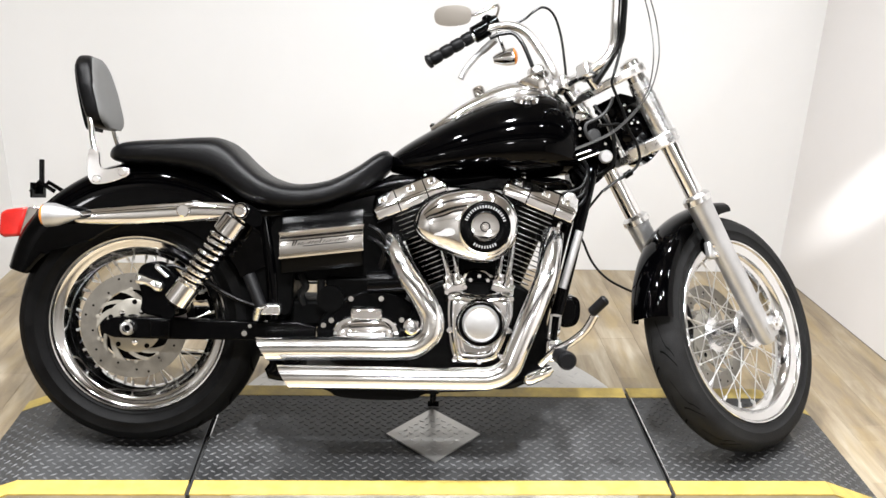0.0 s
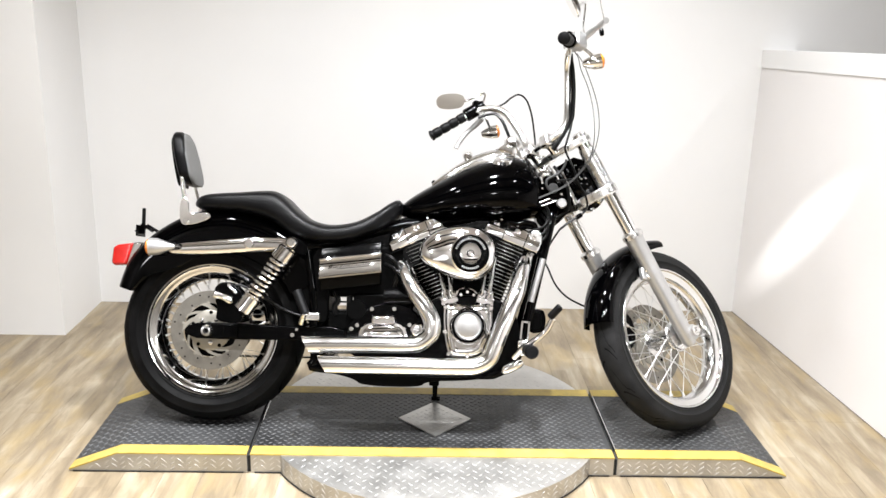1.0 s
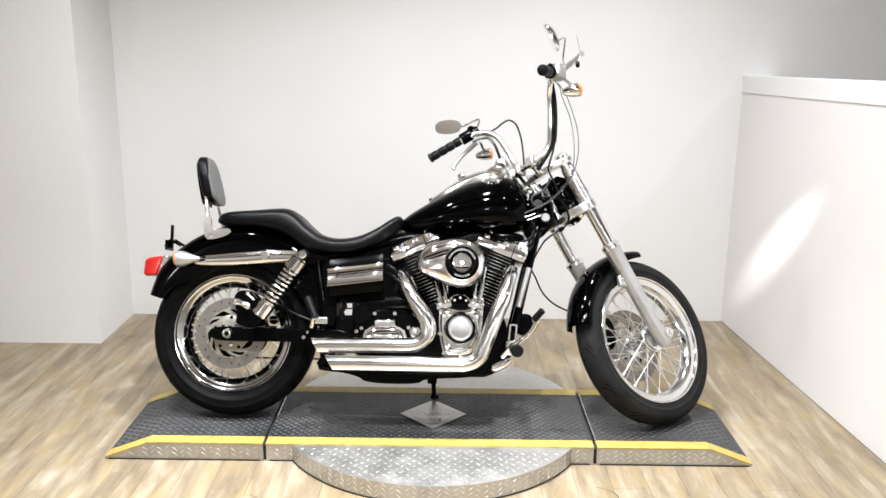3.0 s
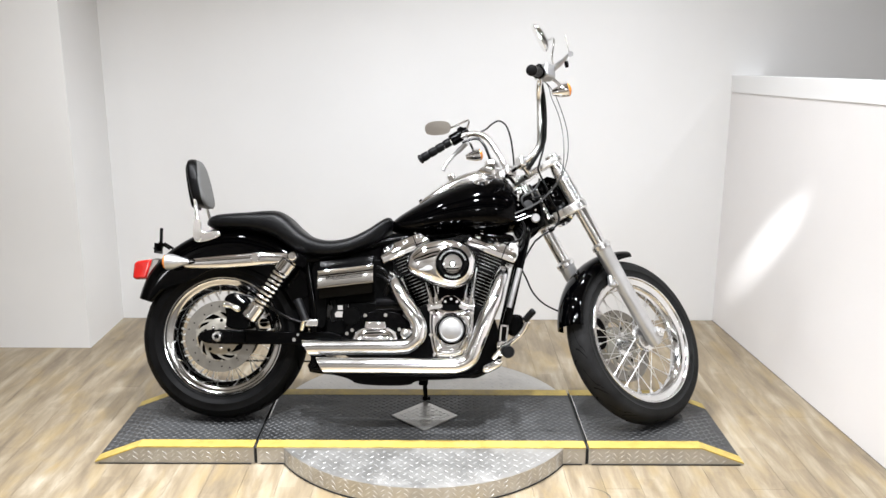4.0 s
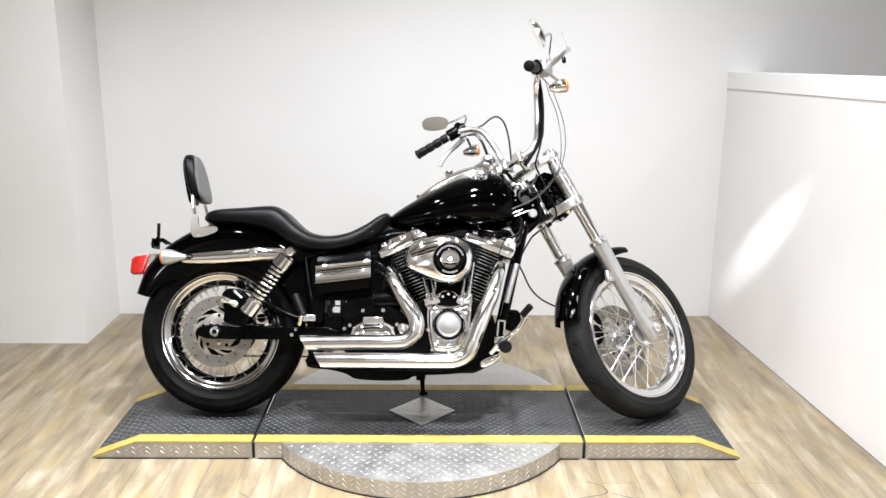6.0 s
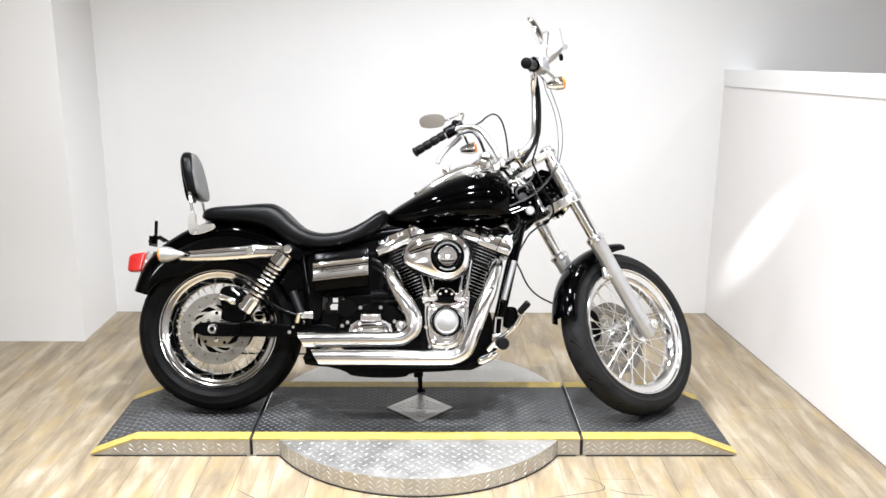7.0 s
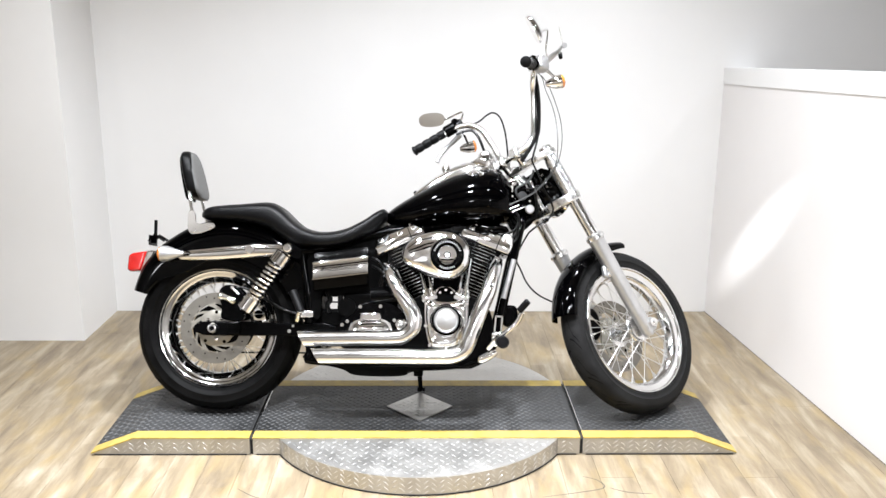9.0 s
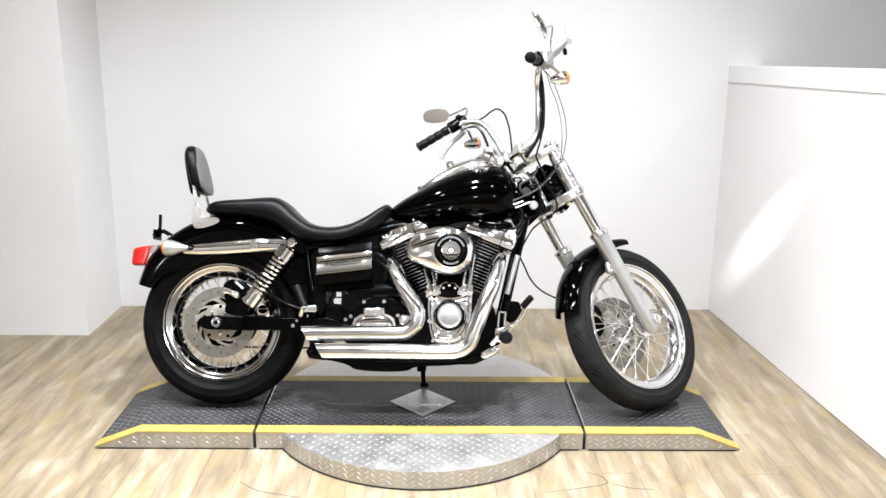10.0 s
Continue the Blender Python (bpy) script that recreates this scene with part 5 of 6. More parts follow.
bp("vacuum_canister", bar((0.506, -0.10, 0.412), (0.506, -0.14, 0.412), 0.034, 28), MATT, "black round canister")
bp("frame_gusset", slab(rounded([(0.36, 0.36), (0.33, 0.56), (0.37, 0.64), (0.42, 0.60), (0.408, 0.45), (0.410, 0.36)], 2), -0.11, 0.11), MATT, "black frame gusset", bevel=0.006)

# exhaust
def pipe(pts, r, label, cut):
    p = smooth_path(pts, 7)
    body = bp("exhaust_pipe", tube(p, r, 28, False, None, cut), PIPECHROME, label, smooth=60)
    n = len(p)
    back = p[-1] + (p[-2] - p[-1]).normalized() * 0.010
    part("bore", tube([p[-6], back], (r if not isinstance(r, list) else r[-1]) * 0.93, 22, True, None, cut), DARK_HOLE, body, "sooty bore")
    return body


up = pipe([(0.655, -0.105, 0.560), (0.676, -0.150, 0.525), (0.705, -0.182, 0.478), (0.742, -0.200, 0.425), (0.765, -0.205, 0.380), (0.762, -0.206, 0.338), (0.732, -0.206, 0.308), (0.69, -0.206, 0.299), (0.55, -0.206, 0.297), (0.348, -0.206, 0.293)], 0.0295, "chromed upper exhaust pipe with slash-cut end", 0.55)
low = pipe([(1.075, -0.110, 0.585), (1.062, -0.165, 0.545), (1.044, -0.215, 0.480), (1.010, -0.238, 0.400), (0.978, -0.244, 0.315), (0.955, -0.245, 0.262), (0.915, -0.245, 0.238), (0.86, -0.245, 0.234), (0.65, -0.245, 0.233), (0.408, -0.245, 0.232)], 0.0285, "chromed lower exhaust pipe with slash-cut end", 0.6)
bp("pipe_bracket", boxm((0.40, -0.20, 0.225), (0.44, -0.05, 0.262)), BLACK, "black exhaust bracket", bevel=0.003)

# frame
for s in (-1, 1):
    bp("frame_tube", tube(smooth_path([(1.195, s * 0.035, 0.80), (1.172, s * 0.075, 0.72), (1.135, s * 0.095, 0.56), (1.095, s * 0.098, 0.38), (1.062, s * 0.098, 0.26), (1.0, s * 0.098, 0.205), (0.90, s * 0.098, 0.195), (0.40, s * 0.098, 0.205), (0.365, s * 0.098, 0.25), (0.355, s * 0.1, 0.45), (0.33, s * 0.1, 0.62)], 6), 0.0165, 14), PAINT, "black frame tube")
    bp("seat_rail", tube(smooth_path([(1.16, s * 0.03, 0.80), (0.90, s * 0.05, 0.735), (0.65, s * 0.07, 0.705), (0.42, s * 0.10, 0.640), (0.30, s * 0.105, 0.625)], 6), 0.016, 12), BLACK, "black seat rail")
bp("steering_head", bar(PIVOT + UP * 0.605, PIVOT + UP * 0.71, 0.034, 28), PAINT, "black steering head")
bp("neck_gusset", slab(rounded([(1.125, 0.725), (1.128, 0.80), (1.165, 0.86), (1.215, 0.885), (1.255, 0.80), (1.225, 0.745), (1.175, 0.705)], 2), -0.040, 0.040), BLACK, "black neck gusset", bevel=0.006)
bp("neck_brace", tube(smooth_path([(1.13, -0.05, 0.79), (1.17, -0.075, 0.805), (1.205, -0.08, 0.795), (1.235, -0.06, 0.77)], 4), 0.012, 12), PAINT, "black neck brace")
bp("coil_bracket", boxm((1.145, -0.085, 0.842), (1.195, -0.05, 0.892)), BLACK, "black bracket", bevel=0.006)
bp("rubber_cap", lathe([(0, 0), (0.018, 0), (0.019, 0.006), (0.015, 0.011), (0, 0.012)], (1.178, -0.085, 0.848), (0.25, -1, 0.1), 24), MATRUB, "grey rubber cap at the neck")
for cx, cz, cr in ((1.132, 0.895, 0.0085), (1.139, 0.865, 0.005), (1.1395, 0.846, 0.004), (1.2066, 0.827, 0.0045), (1.247, 0.818, 0.005)):
    bolt(bike, (cx, -0.095, cz), cr, 0.008)
bp("neck_cable", tube(smooth_path([(1.222, -0.10, 0.949), (1.216, -0.10, 0.928), (1.1995, -0.10, 0.903), (1.1735, -0.10, 0.8876), (1.156, -0.10, 0.877), (1.154, -0.10, 0.859), (1.165, -0.095, 0.841)], 6), 0.0045, 10), MATRUB, "looped grey cable at the neck")
bp("neck_cable", tube(smooth_path([(1.188, -0.09, 0.876), (1.213, -0.092, 0.8765), (1.243, -0.09, 0.880), (1.262, -0.08, 0.868)], 6), 0.004, 8), CABLE, "black cable at the neck")
for p0, p1 in (((1.1285, -0.12, 0.7948), (1.1647, -0.12, 0.8089)), ((1.1348, -0.12, 0.782), (1.1898, -0.12, 0.8038))):
    bp("tank_lug", bar(p0, p1, 0.0026, 10), POLISHED, "bright lug rod below the tank's front")
bp("stem_shroud", bar((1.206, -0.050, 0.912), (1.264, -0.050, 0.797), 0.013, 18), PIPECHROME, "bright steering stem shroud")
for z0, z1 in ((0.8175, 0.8225), (0.855, 0.8585)):
    f0, f1 = (0.912 - z0) / 0.115, (0.912 - z1) / 0.115
    bp("stem_band", bar((1.206 + 0.058 * f0, -0.050, z0), (1.206 + 0.058 * f1, -0.050, z1), 0.0165, 18), BLACK)
# Small chrome studs added to draw the bright dots on the headlamp's shell.
for bx, bz in ((1.258, 0.930), (1.271, 0.916), (1.278, 0.884), (1.294, 0.887)):
    bolt(bike, (bx, -0.080, bz), 0.0042, 0.006)
bp("wiring_loom", tube(smooth_path([(1.186, -0.05, 0.93), (1.217, -0.085, 0.88), (1.233, -0.09, 0.83), (1.23, -0.075, 0.77), (1.16, -0.06, 0.73)], 5), 0.006, 8), CABLE, "black wiring at the neck")
bolt(bike, (1.205, -0.115, 0.793), 0.0175, 0.014, name="steering_lock_cover", material=SATIN)
bp("lock_boss", bar((1.205, -0.115, 0.793), (1.205, -0.04, 0.793), 0.018, 20), BLACK)
bp("tank_bolt", lathe([(0, 0), (0.014, 0), (0.014, 0.01), (0, 0.014)], (1.142, -0.09, 0.90), (0, -1, 0), 18), CHROME)
for z in (0.745, 0.722, 0.700):
    bp("ignition_lead", tube(smooth_path([(1.14, -0.06, z + 0.06), (1.165, -0.085, z + 0.02), (1.15, -0.10, z - 0.03), (1.10, -0.09, z - 0.05)], 5), 0.005, 8), CABLE, "black lead")
bp("coil_bracket", tube(smooth_path([(1.020, -0.085, 0.728), (1.055, -0.090, 0.722), (1.085, -0.092, 0.726), (1.112, -0.090, 0.722), (1.122, -0.085, 0.706)], 5), 0.0085, 12), PAINT, "black bent bracket under the tank")
# Bright plate added in place of the white wall seen through this opening.
bp("bright_gap_plate", slab(rounded([(1.098, 0.640), (1.100, 0.700), (1.142, 0.696), (1.140, 0.634)], 1), -0.105, -0.045), POLISHED, "bright plate added where the white wall shows through", bevel=0.004)
reg = bp("regulator", slab(rounded([(1.105, 0.338), (1.100, 0.420), (1.150, 0.426), (1.166, 0.408), (1.166, 0.362), (1.150, 0.340)], 2), -0.060, 0.060), BLACK, "black voltage regulator", bevel=0.008)
part("regulator_rib", slab(rounded([(1.112, 0.346), (1.112, 0.414), (1.150, 0.416), (1.150, 0.348)], 1), -0.068, -0.058), MATT, reg, bevel=0.003)
tab = bp("frame_tab", joined(boxm((1.058, -0.132, 0.402), (1.064, -0.122, 0.470)), boxm((1.082, -0.132, 0.402), (1.088, -0.122, 0.470)), boxm((1.058, -0.132, 0.464), (1.088, -0.122, 0.470)), boxm((1.058, -0.132, 0.402), (1.088, -0.122, 0.408))), CHROME, "chromed frame tab", m=Matrix.Translation((1.085, 0, 0.350)) @ Matrix.Rotation(radians(5), 4, "Y") @ Matrix.Translation((-1.073, 0, -0.436)))
# Silver sleeve; its bright length also draws the black tube's highlight.
bp("sleeve_and_highlight", tube([(1.146, -0.108, 0.600), (1.106, -0.112, 0.45)], 0.0105, 12), SATIN, "silver sleeve on the frame tube, drawn on along its highlight")

# foot controls
ped = bp("brake_pedal", tube(smooth_path([(1.045, -0.175, 0.262), (1.075, -0.205, 0.300), (1.11, -0.22, 0.325), (1.145, -0.23, 0.358), (1.165, -0.24, 0.398)], 5), 0.0105, 12), CHROME, "chromed forward brake pedal with rubber pad")
part("pedal_pad", tube([(1.153, -0.245, 0.402), (1.156, -0.246, 0.405), (1.184, -0.260, 0.438), (1.187, -0.261, 0.441)], [0.009, 0.0130, 0.0130, 0.009], 14), GRIP, ped, "black ribbed rubber pad")
peg = bp("foot_peg", bar((1.085, -0.16, 0.292), (1.092, -0.285, 0.290), 0.021, 24), GRIP, "black rubber foot peg")
part("peg_mount", boxm((1.055, -0.19, 0.268), (1.10, -0.14, 0.325)), CHROME, peg, "chromed mount", bevel=0.010)
part("peg_end", lathe([(0, 0.0), (0.023, 0.0), (0.023, 0.010), (0.018, 0.016), (0, 0.016)], (1.092, -0.272, 0.290), (0.05, -1, 0), 24), GRIP, peg)
bp("control_bracket", tube([(1.004, -0.160, 0.213), (1.010, -0.160, 0.2155), (1.020, -0.161, 0.221), (1.045, -0.164, 0.233), (1.064, -0.166, 0.243), (1.075, -0.166, 0.250)], [0.006, 0.0145, 0.018, 0.0175, 0.016, 0.010], 16), CHROME, "chromed control bracket")
bp("brake_rod", tube([(1.05, -0.17, 0.24), (0.95, -0.15, 0.195), (0.60, -0.14, 0.19)], 0.006, 8), BLACK)
for s in (-1, 1):
    pp = bp("passenger_peg", tube([(0.305, s * 0.165, 0.47), (0.340, s * 0.185, 0.395)], [0.0165, 0.0150], 16), GRIP, "grey rubber passenger peg folded up")
    part("peg_bracket", joined(bar((0.338, s * 0.185, 0.400), (0.322, s * 0.150, 0.360), 0.012, 14), boxm((0.325, s * 0.135, 0.372), (0.385, s * 0.175, 0.398))), POLISHED, pp, "bright peg bracket", bevel=0.004)
FOOT = BIKE.inverted() @ V(0.006, 0.050, 0.074)
ks = bp("kickstand", tube([(0.765, 0.02, 0.205), (0.775, 0.045, 0.165), (0.782, 0.06, 0.140), tuple(FOOT + V(-0.004, 0, 0.008))], [0.020, 0.018, 0.010, 0.0085], 14), BLACK, "black side stand resting on the mat")
part("stand_bracket", boxm((0.760, -0.01, 0.142), (0.796, 0.04, 0.19)), MATT, ks, bevel=0.005)
part("stand_foot", bar(FOOT + V(-0.017, 0, 0.008), FOOT + V(0.015, 0, 0.008), 0.0080, 12), BLACK, ks)

# ---- front end (turned with the steering) ----
def fp(name, bm, material, label="", smooth=40, bevel=0.0):
    return part(name, bm, material, bike, label, STEER, smooth, bevel)


def fork_at(z):
    """The fork leg's x at a height."""
    return AXLE_F.x - 0.022 - (z - AXLE_F.z) * 0.578


for s in (-1, 1):
    y = s * 0.107
    leg = fp("fork_tube", bar((fork_at(0.60), y, 0.60), (fork_at(1.0), y, 1.0), 0.0245, 28), PIPECHROME, "chromed upper fork tube")
    slp = [(fork_at(z), y, z) for z in (0.285, 0.30, 0.36, 0.45, 0.56, 0.645, 0.655)]
    sl = part("slider", tube(slp, [0.018, 0.0255, 0.0275, 0.0285, 0.0295, 0.032, 0.034], 28), SATIN, leg, "satin silver fork slider")
    part("seal_collar", tube([(fork_at(0.655), y, 0.655), (fork_at(0.668), y, 0.668), (fork_at(0.676), y, 0.676)], [0.038, 0.038, 0.028], 28), POLISHED, leg)
    part("tube_cover", bar((fork_at(0.835), y, 0.835), (fork_at(0.965), y, 0.965), 0.0275, 28), CAST_CLAMP, leg, "chromed tube cover")
    part("fork_cap", tube([(fork_at(0.998), y, 0.998), (fork_at(1.012), y, 1.012), (fork_at(1.018), y, 1.018)], [0.026, 0.026, 0.016], 24), BARCHROME, leg)
    part("axle_clamp", tube([(AXLE_F.x - 0.004, y - 0.024, AXLE_F.z - 0.004), (AXLE_F.x - 0.004, y + 0.024, AXLE_F.z - 0.004)], 0.028, 24), SATIN, leg)
    part("fender_lug", boxm((fork_at(0.52) - 0.055, y - 0.012 * s - 0.010, 0.505), (fork_at(0.52) - 0.015, y - 0.012 * s + 0.010, 0.552)), SATIN, leg, bevel=0.006)
    bolt(leg, (fork_at(0.52) - 0.038, y - 0.012 * s + 0.010 * s, 0.540), 0.009, 0.008, (0, s, 0))
    bolt(leg, (fork_at(0.52) - 0.030, y - 0.012 * s + 0.010 * s, 0.516), 0.009, 0.008, (0, s, 0))
ax = fp("front_axle", bar((AXLE_F.x, -0.142, AXLE_F.z), (AXLE_F.x, 0.142, AXLE_F.z), 0.011, 20), POLISHED, "bright front axle")
part("axle_nut", lathe([(0, 0), (0.020, 0), (0.020, 0.010), (0.012, 0.012), (0.011, 0.02), (0, 0.02)], (AXLE_F.x, -0.132, AXLE_F.z), (0, -1, 0), 6), POLISHED, ax)
part("axle_spacer", bar((AXLE_F.x, -0.088, AXLE_F.z), (AXLE_F.x, -0.060, AXLE_F.z), 0.019, 24), MATT, ax)


def clamp(z, r, name, label, x_back, lift=0.0):
    xf = fork_at(z)
    poly = rounded([(xf + 0.036, -0.135), (xf + 0.036, -0.075), (xf + 0.012, -0.04), (xf + 0.012, 0.04), (xf + 0.036, 0.075), (xf + 0.036, 0.135), (xf - 0.036, 0.138), (xf - x_back, 0.05), (xf - x_back, -0.05), (xf - 0.036, -0.138)], 2)
    bm = slab([(x, yy) for x, yy in poly], -r, r)
    m = Matrix.Translation((xf, 0, z)) @ Matrix.Rotation(radians(-RAKE), 4, "Y") @ Matrix.Rotation(radians(90), 4, "X") @ Matrix.Translation((-xf, 0, 0))
    bmesh.ops.transform(bm, matrix=m, verts=bm.verts)
    return fp(name, bm, CAST_CLAMP, label, bevel=0.005)


clamp(0.990, 0.012, "upper_triple_clamp", "polished upper fork clamp", 0.085)
clamp(0.820, 0.018, "lower_triple_clamp", "polished lower fork clamp", 0.075)
fp("fork_stem", bar(PIVOT + UP * 0.575, PIVOT + UP * 0.72, 0.018, 20), BLACK)
# headlamp
HL = V(1.335, 0, 0.875)
hd = fp("headlamp", lathe([(0, -0.115), (0.03, -0.112), (0.062, -0.09), (0.080, -0.05), (0.086, 0.0), (0.0, 0.0)], HL, (1, 0, -0.08), 40), PAINT, "black headlamp with chrome ring")
part("trim_ring", lathe([(0.080, 0.0), (0.091, -0.004), (0.093, 0.012), (0.086, 0.022), (0.080, 0.016)], HL, (1, 0, -0.08), 40, True), CHROME, hd, "chromed ring")
part("lens", lathe([(0, 0.028), (0.04, 0.025), (0.081, 0.012), (0.081, 0.004), (0, 0.004)], HL, (1, 0, -0.08), 40), GLASSY, hd, "clear lens")
part("lamp_bracket", joined(boxm((1.23, -0.05, 0.93), (1.30, 0.05, 0.955)), bar((1.285, 0, 0.93), (1.30, 0, 0.96), 0.012, 12)), BLACK, hd, bevel=0.004)
# front fender
rings = []
for k in range(41):
    a = radians(176 - 85 * k / 40)
    flare = 0.007 * max(0, k - 34) / 6
    ring = []
    prof = [(-0.061, -0.038), (-0.061, -0.022), (-0.056, -0.010), (-0.043, 0.001), (-0.022, 0.007), (0, 0.009), (0.022, 0.007), (0.043, 0.001), (0.056, -0.010), (0.061, -0.022), (0.061, -0.038)]
    sk = 1.0 if k < 30 else 1.0 - 0.55 * (k - 30) / 10
    for y, d in prof + [(yy * 0.95, dd - 0.003) for yy, dd in prof[::-1]]:
        r = 0.358 + flare + (d if d > -0.02 else -0.02 + (d + 0.02) * sk)
        ring.append((AXLE_F.x + r * math.cos(a), y, AXLE_F.z + r * math.sin(a)))
    rings.append(ring)
ff = fp("front_fender", loft(rings), PAINT, "glossy black front fender")
for s in (-1, 1):
    part("fender_bracket", slab(rounded([(1.44, 0.545), (1.50, 0.60), (1.53, 0.55), (1.50, 0.505)], 2), s * 0.061, s * 0.095), BLACK, ff, bevel=0.004)
# caliper on the far leg
fp("front_caliper", slab(rounded([(1.46, 0.30), (1.45, 0.40), (1.50, 0.44), (1.54, 0.40), (1.53, 0.30)], 2), 0.055, 0.095), BLACK, "black front brake caliper", bevel=0.006)

# handlebar, mirrors and controls
TURNED = (BIKE @ STEER).to_3x3()
side_pts = [(1.118, 0.0, 0.992), (1.120, 0.050, 0.992), (1.138, 0.086, 1.008), (1.153, 0.102, 1.033), (1.158, 0.115, 1.061), (1.154, 0.129, 1.105), (1.146, 0.148, 1.152), (1.139, 0.160, 1.182), (1.129, 0.175, 1.212), (1.112, 0.199, 1.237), (1.088, 0.235, 1.251), (1.048, 0.274, 1.241), (0.935, 0.380, 1.172)]
right = [(x, -y, z) for x, y, z in side_pts]
hb = fp("handlebar", tube(smooth_path(right[::-1] + side_pts[1:], 6), 0.0127, 16), BARCHROME, "chromed ape-hanger handlebar")
for s in (-1, 1):
    part("riser", bar((1.150, s * 0.045, 0.955), (1.122, s * 0.045, 0.988), 0.016, 18), BARCHROME, hb, "chromed riser")
    part("riser_clamp", boxm((1.095, s * 0.045 - 0.022, 0.970), (1.143, s * 0.045 + 0.022, 1.014)), BARCHROME, hb, bevel=0.008)
    g0, g1 = V(1.030, s * 0.297, 1.234), V(0.928, s * 0.376, 1.167)
    d = (g1 - g0)
    gp = [g0 + d * f for f in np.linspace(0, 1, 21)]
    gr = part("grip", tube([tuple(q) for q in gp], [0.0185 if k % 5 else 0.0150 for k in range(21)], 18), GRIP, hb, "black ribbed rubber grip")
    part("grip_end", lathe([(0, 0), (0.0205, 0), (0.0205, 0.008), (0.012, 0.012), (0, 0.012)], g1, d, 20), GRIP, gr)
    u = d.normalized()
    sw0 = g0 - u * 0.055
    sw = part("switch_housing", tube([tuple(sw0), tuple(sw0 + u * 0.006), tuple(g0 - u * 0.004), tuple(g0)], [0.019, 0.025, 0.025, 0.020], 16), BLACK, hb, "black switch housing")
    part("switch_button", boxm((sw0.x + 0.005 - 0.02, sw0.y - 0.012, sw0.z + 0.008), (sw0.x + 0.012, sw0.y + 0.012, sw0.z + 0.032)), BLACK, sw, bevel=0.003)
    mc = part("lever_mount", tube([tuple(sw0 - u * 0.03), tuple(sw0 - u * 0.004)], 0.021, 16), BLACK, hb, "black lever mount")
    if s > 0:
        lever = [(1.085, 0.262, 1.220), (1.076, 0.290, 1.207), (1.058, 0.322, 1.186), (1.034, 0.346, 1.152), (1.022, 0.360, 1.124)]
    else:
        lever = [(1.085, -0.250, 1.246), (1.122, -0.300, 1.283), (1.120, -0.355, 1.284), (1.104, -0.395, 1.273), (1.097, -0.410, 1.266)]
    lv = part("lever", tube(smooth_path(lever, 5), [0.011] * 8 + [0.0085] * 12 + [0.0105], 10), SATIN, mc, "bright control lever")
    if s < 0:
        part("thin_rod", bar((1.100, -0.40, 1.268), (1.094, -0.40, 1.352), 0.0016, 8), DISC_STEEL, mc)
        part("key_tag", lathe([(0, -0.012), (0.007, -0.011), (0.008, 0.0), (0.007, 0.010), (0, 0.012)], (1.078, -0.40, 1.222), (0, 0, 1), 16), BLACK, mc, "small black tag")
        part("tag_ring", bar((1.083, -0.40, 1.237), (1.097, -0.402, 1.266), 0.0014, 6), SPOKE, mc)
        part("clamp_body", boxm((sw0.x + 0.0, sw0.y - 0.035, sw0.z - 0.03), (sw0.x + 0.045, sw0.y + 0.006, sw0.z + 0.03)), SATIN, mc, "bright lever bracket", bevel=0.008)
    if s < 0:
        part("fluid_reservoir", boxm((sw0.x + 0.005, sw0.y + 0.004, sw0.z - 0.005), (sw0.x + 0.06, sw0.y + 0.046, sw0.z + 0.028)), SATIN, mc, "bright fluid reservoir", bevel=0.006)
    # mirror on its stem
    ms = sw0 - u * 0.015 + V(0.012, 0, 0.02)
    mcn = V(1.010, 0.356, 1.322) if s > 0 else V(1.022, -0.340, 1.355)
    if s > 0:
        stem_pts = [tuple(ms), tuple(ms + V(0.022, s * 0.010, 0.055)), tuple(mcn + V(0.048, -s * 0.04, -0.004)), tuple(mcn + V(0.012, 0, 0))]
    else:
        stem_pts = [tuple(mcn), (1.065, -0.330, 1.363), (1.120, -0.310, 1.401), (1.117, -0.290, 1.328), (1.138, -0.270, 1.313)]
    stem = part("mirror_stem", tube(smooth_path(stem_pts, 5), 0.0048 if s > 0 else 0.0034, 10), CHROME, hb, "chromed mirror stem")
    face = V(-0.6, -s * 0.75, -0.4).normalized()
    lat = TURNED.transposed() @ V(1, 0, 0.08)
    lat.y *= s
    lat = (lat - face * lat.dot(face)).normalized()
    if s < 0:
        face = TURNED.transposed() @ V(-0.86, -0.16, -0.48).normalized()
        lat = TURNED.transposed() @ V(0.5, 0.0, -0.86)
        lat = (lat - face * lat.dot(face)).normalized()
    upv = face.cross(lat)
    mm = Matrix((lat, upv, face)).transposed().to_4x4()
    mm.translation = mcn
    oval = [(0.057 * math.copysign(abs(math.cos(a)) ** 0.8, math.cos(a)), 0.031 * math.copysign(abs(math.sin(a)) ** 0.8, math.sin(a))) for a in [2 * math.pi * k / 40 for k in range(40)]]
    bm = loft([[(x * sc, y * sc, z) for x, y in oval] for sc, z in ((0.25, -0.020), (0.7, -0.015), (0.96, -0.004), (1.0, 0.004), (0.97, 0.006))])
    part("mirror_shell", bm, CHROME, stem, "chromed oval mirror shell", mm)
    bm = loft([[(x * 0.955, y * 0.955, z) for x, y in oval] for z in (0.0055, 0.0072)])
    part("mirror_glass", bm, MIRROR, stem, "mirror glass", mm, 0)
    # front turn signal below the mount
    sg = V(1.150, s * 0.290, 1.190)
    fs = part("front_turn_signal", lathe([(0, -0.045), (0.010, -0.043), (0.018, -0.028), (0.0255, -0.006), (0.027, 0.018), (0, 0.018)], sg, (0.79, -0.60, 0.10), 28), CHROME, hb, "chromed bullet turn signal")
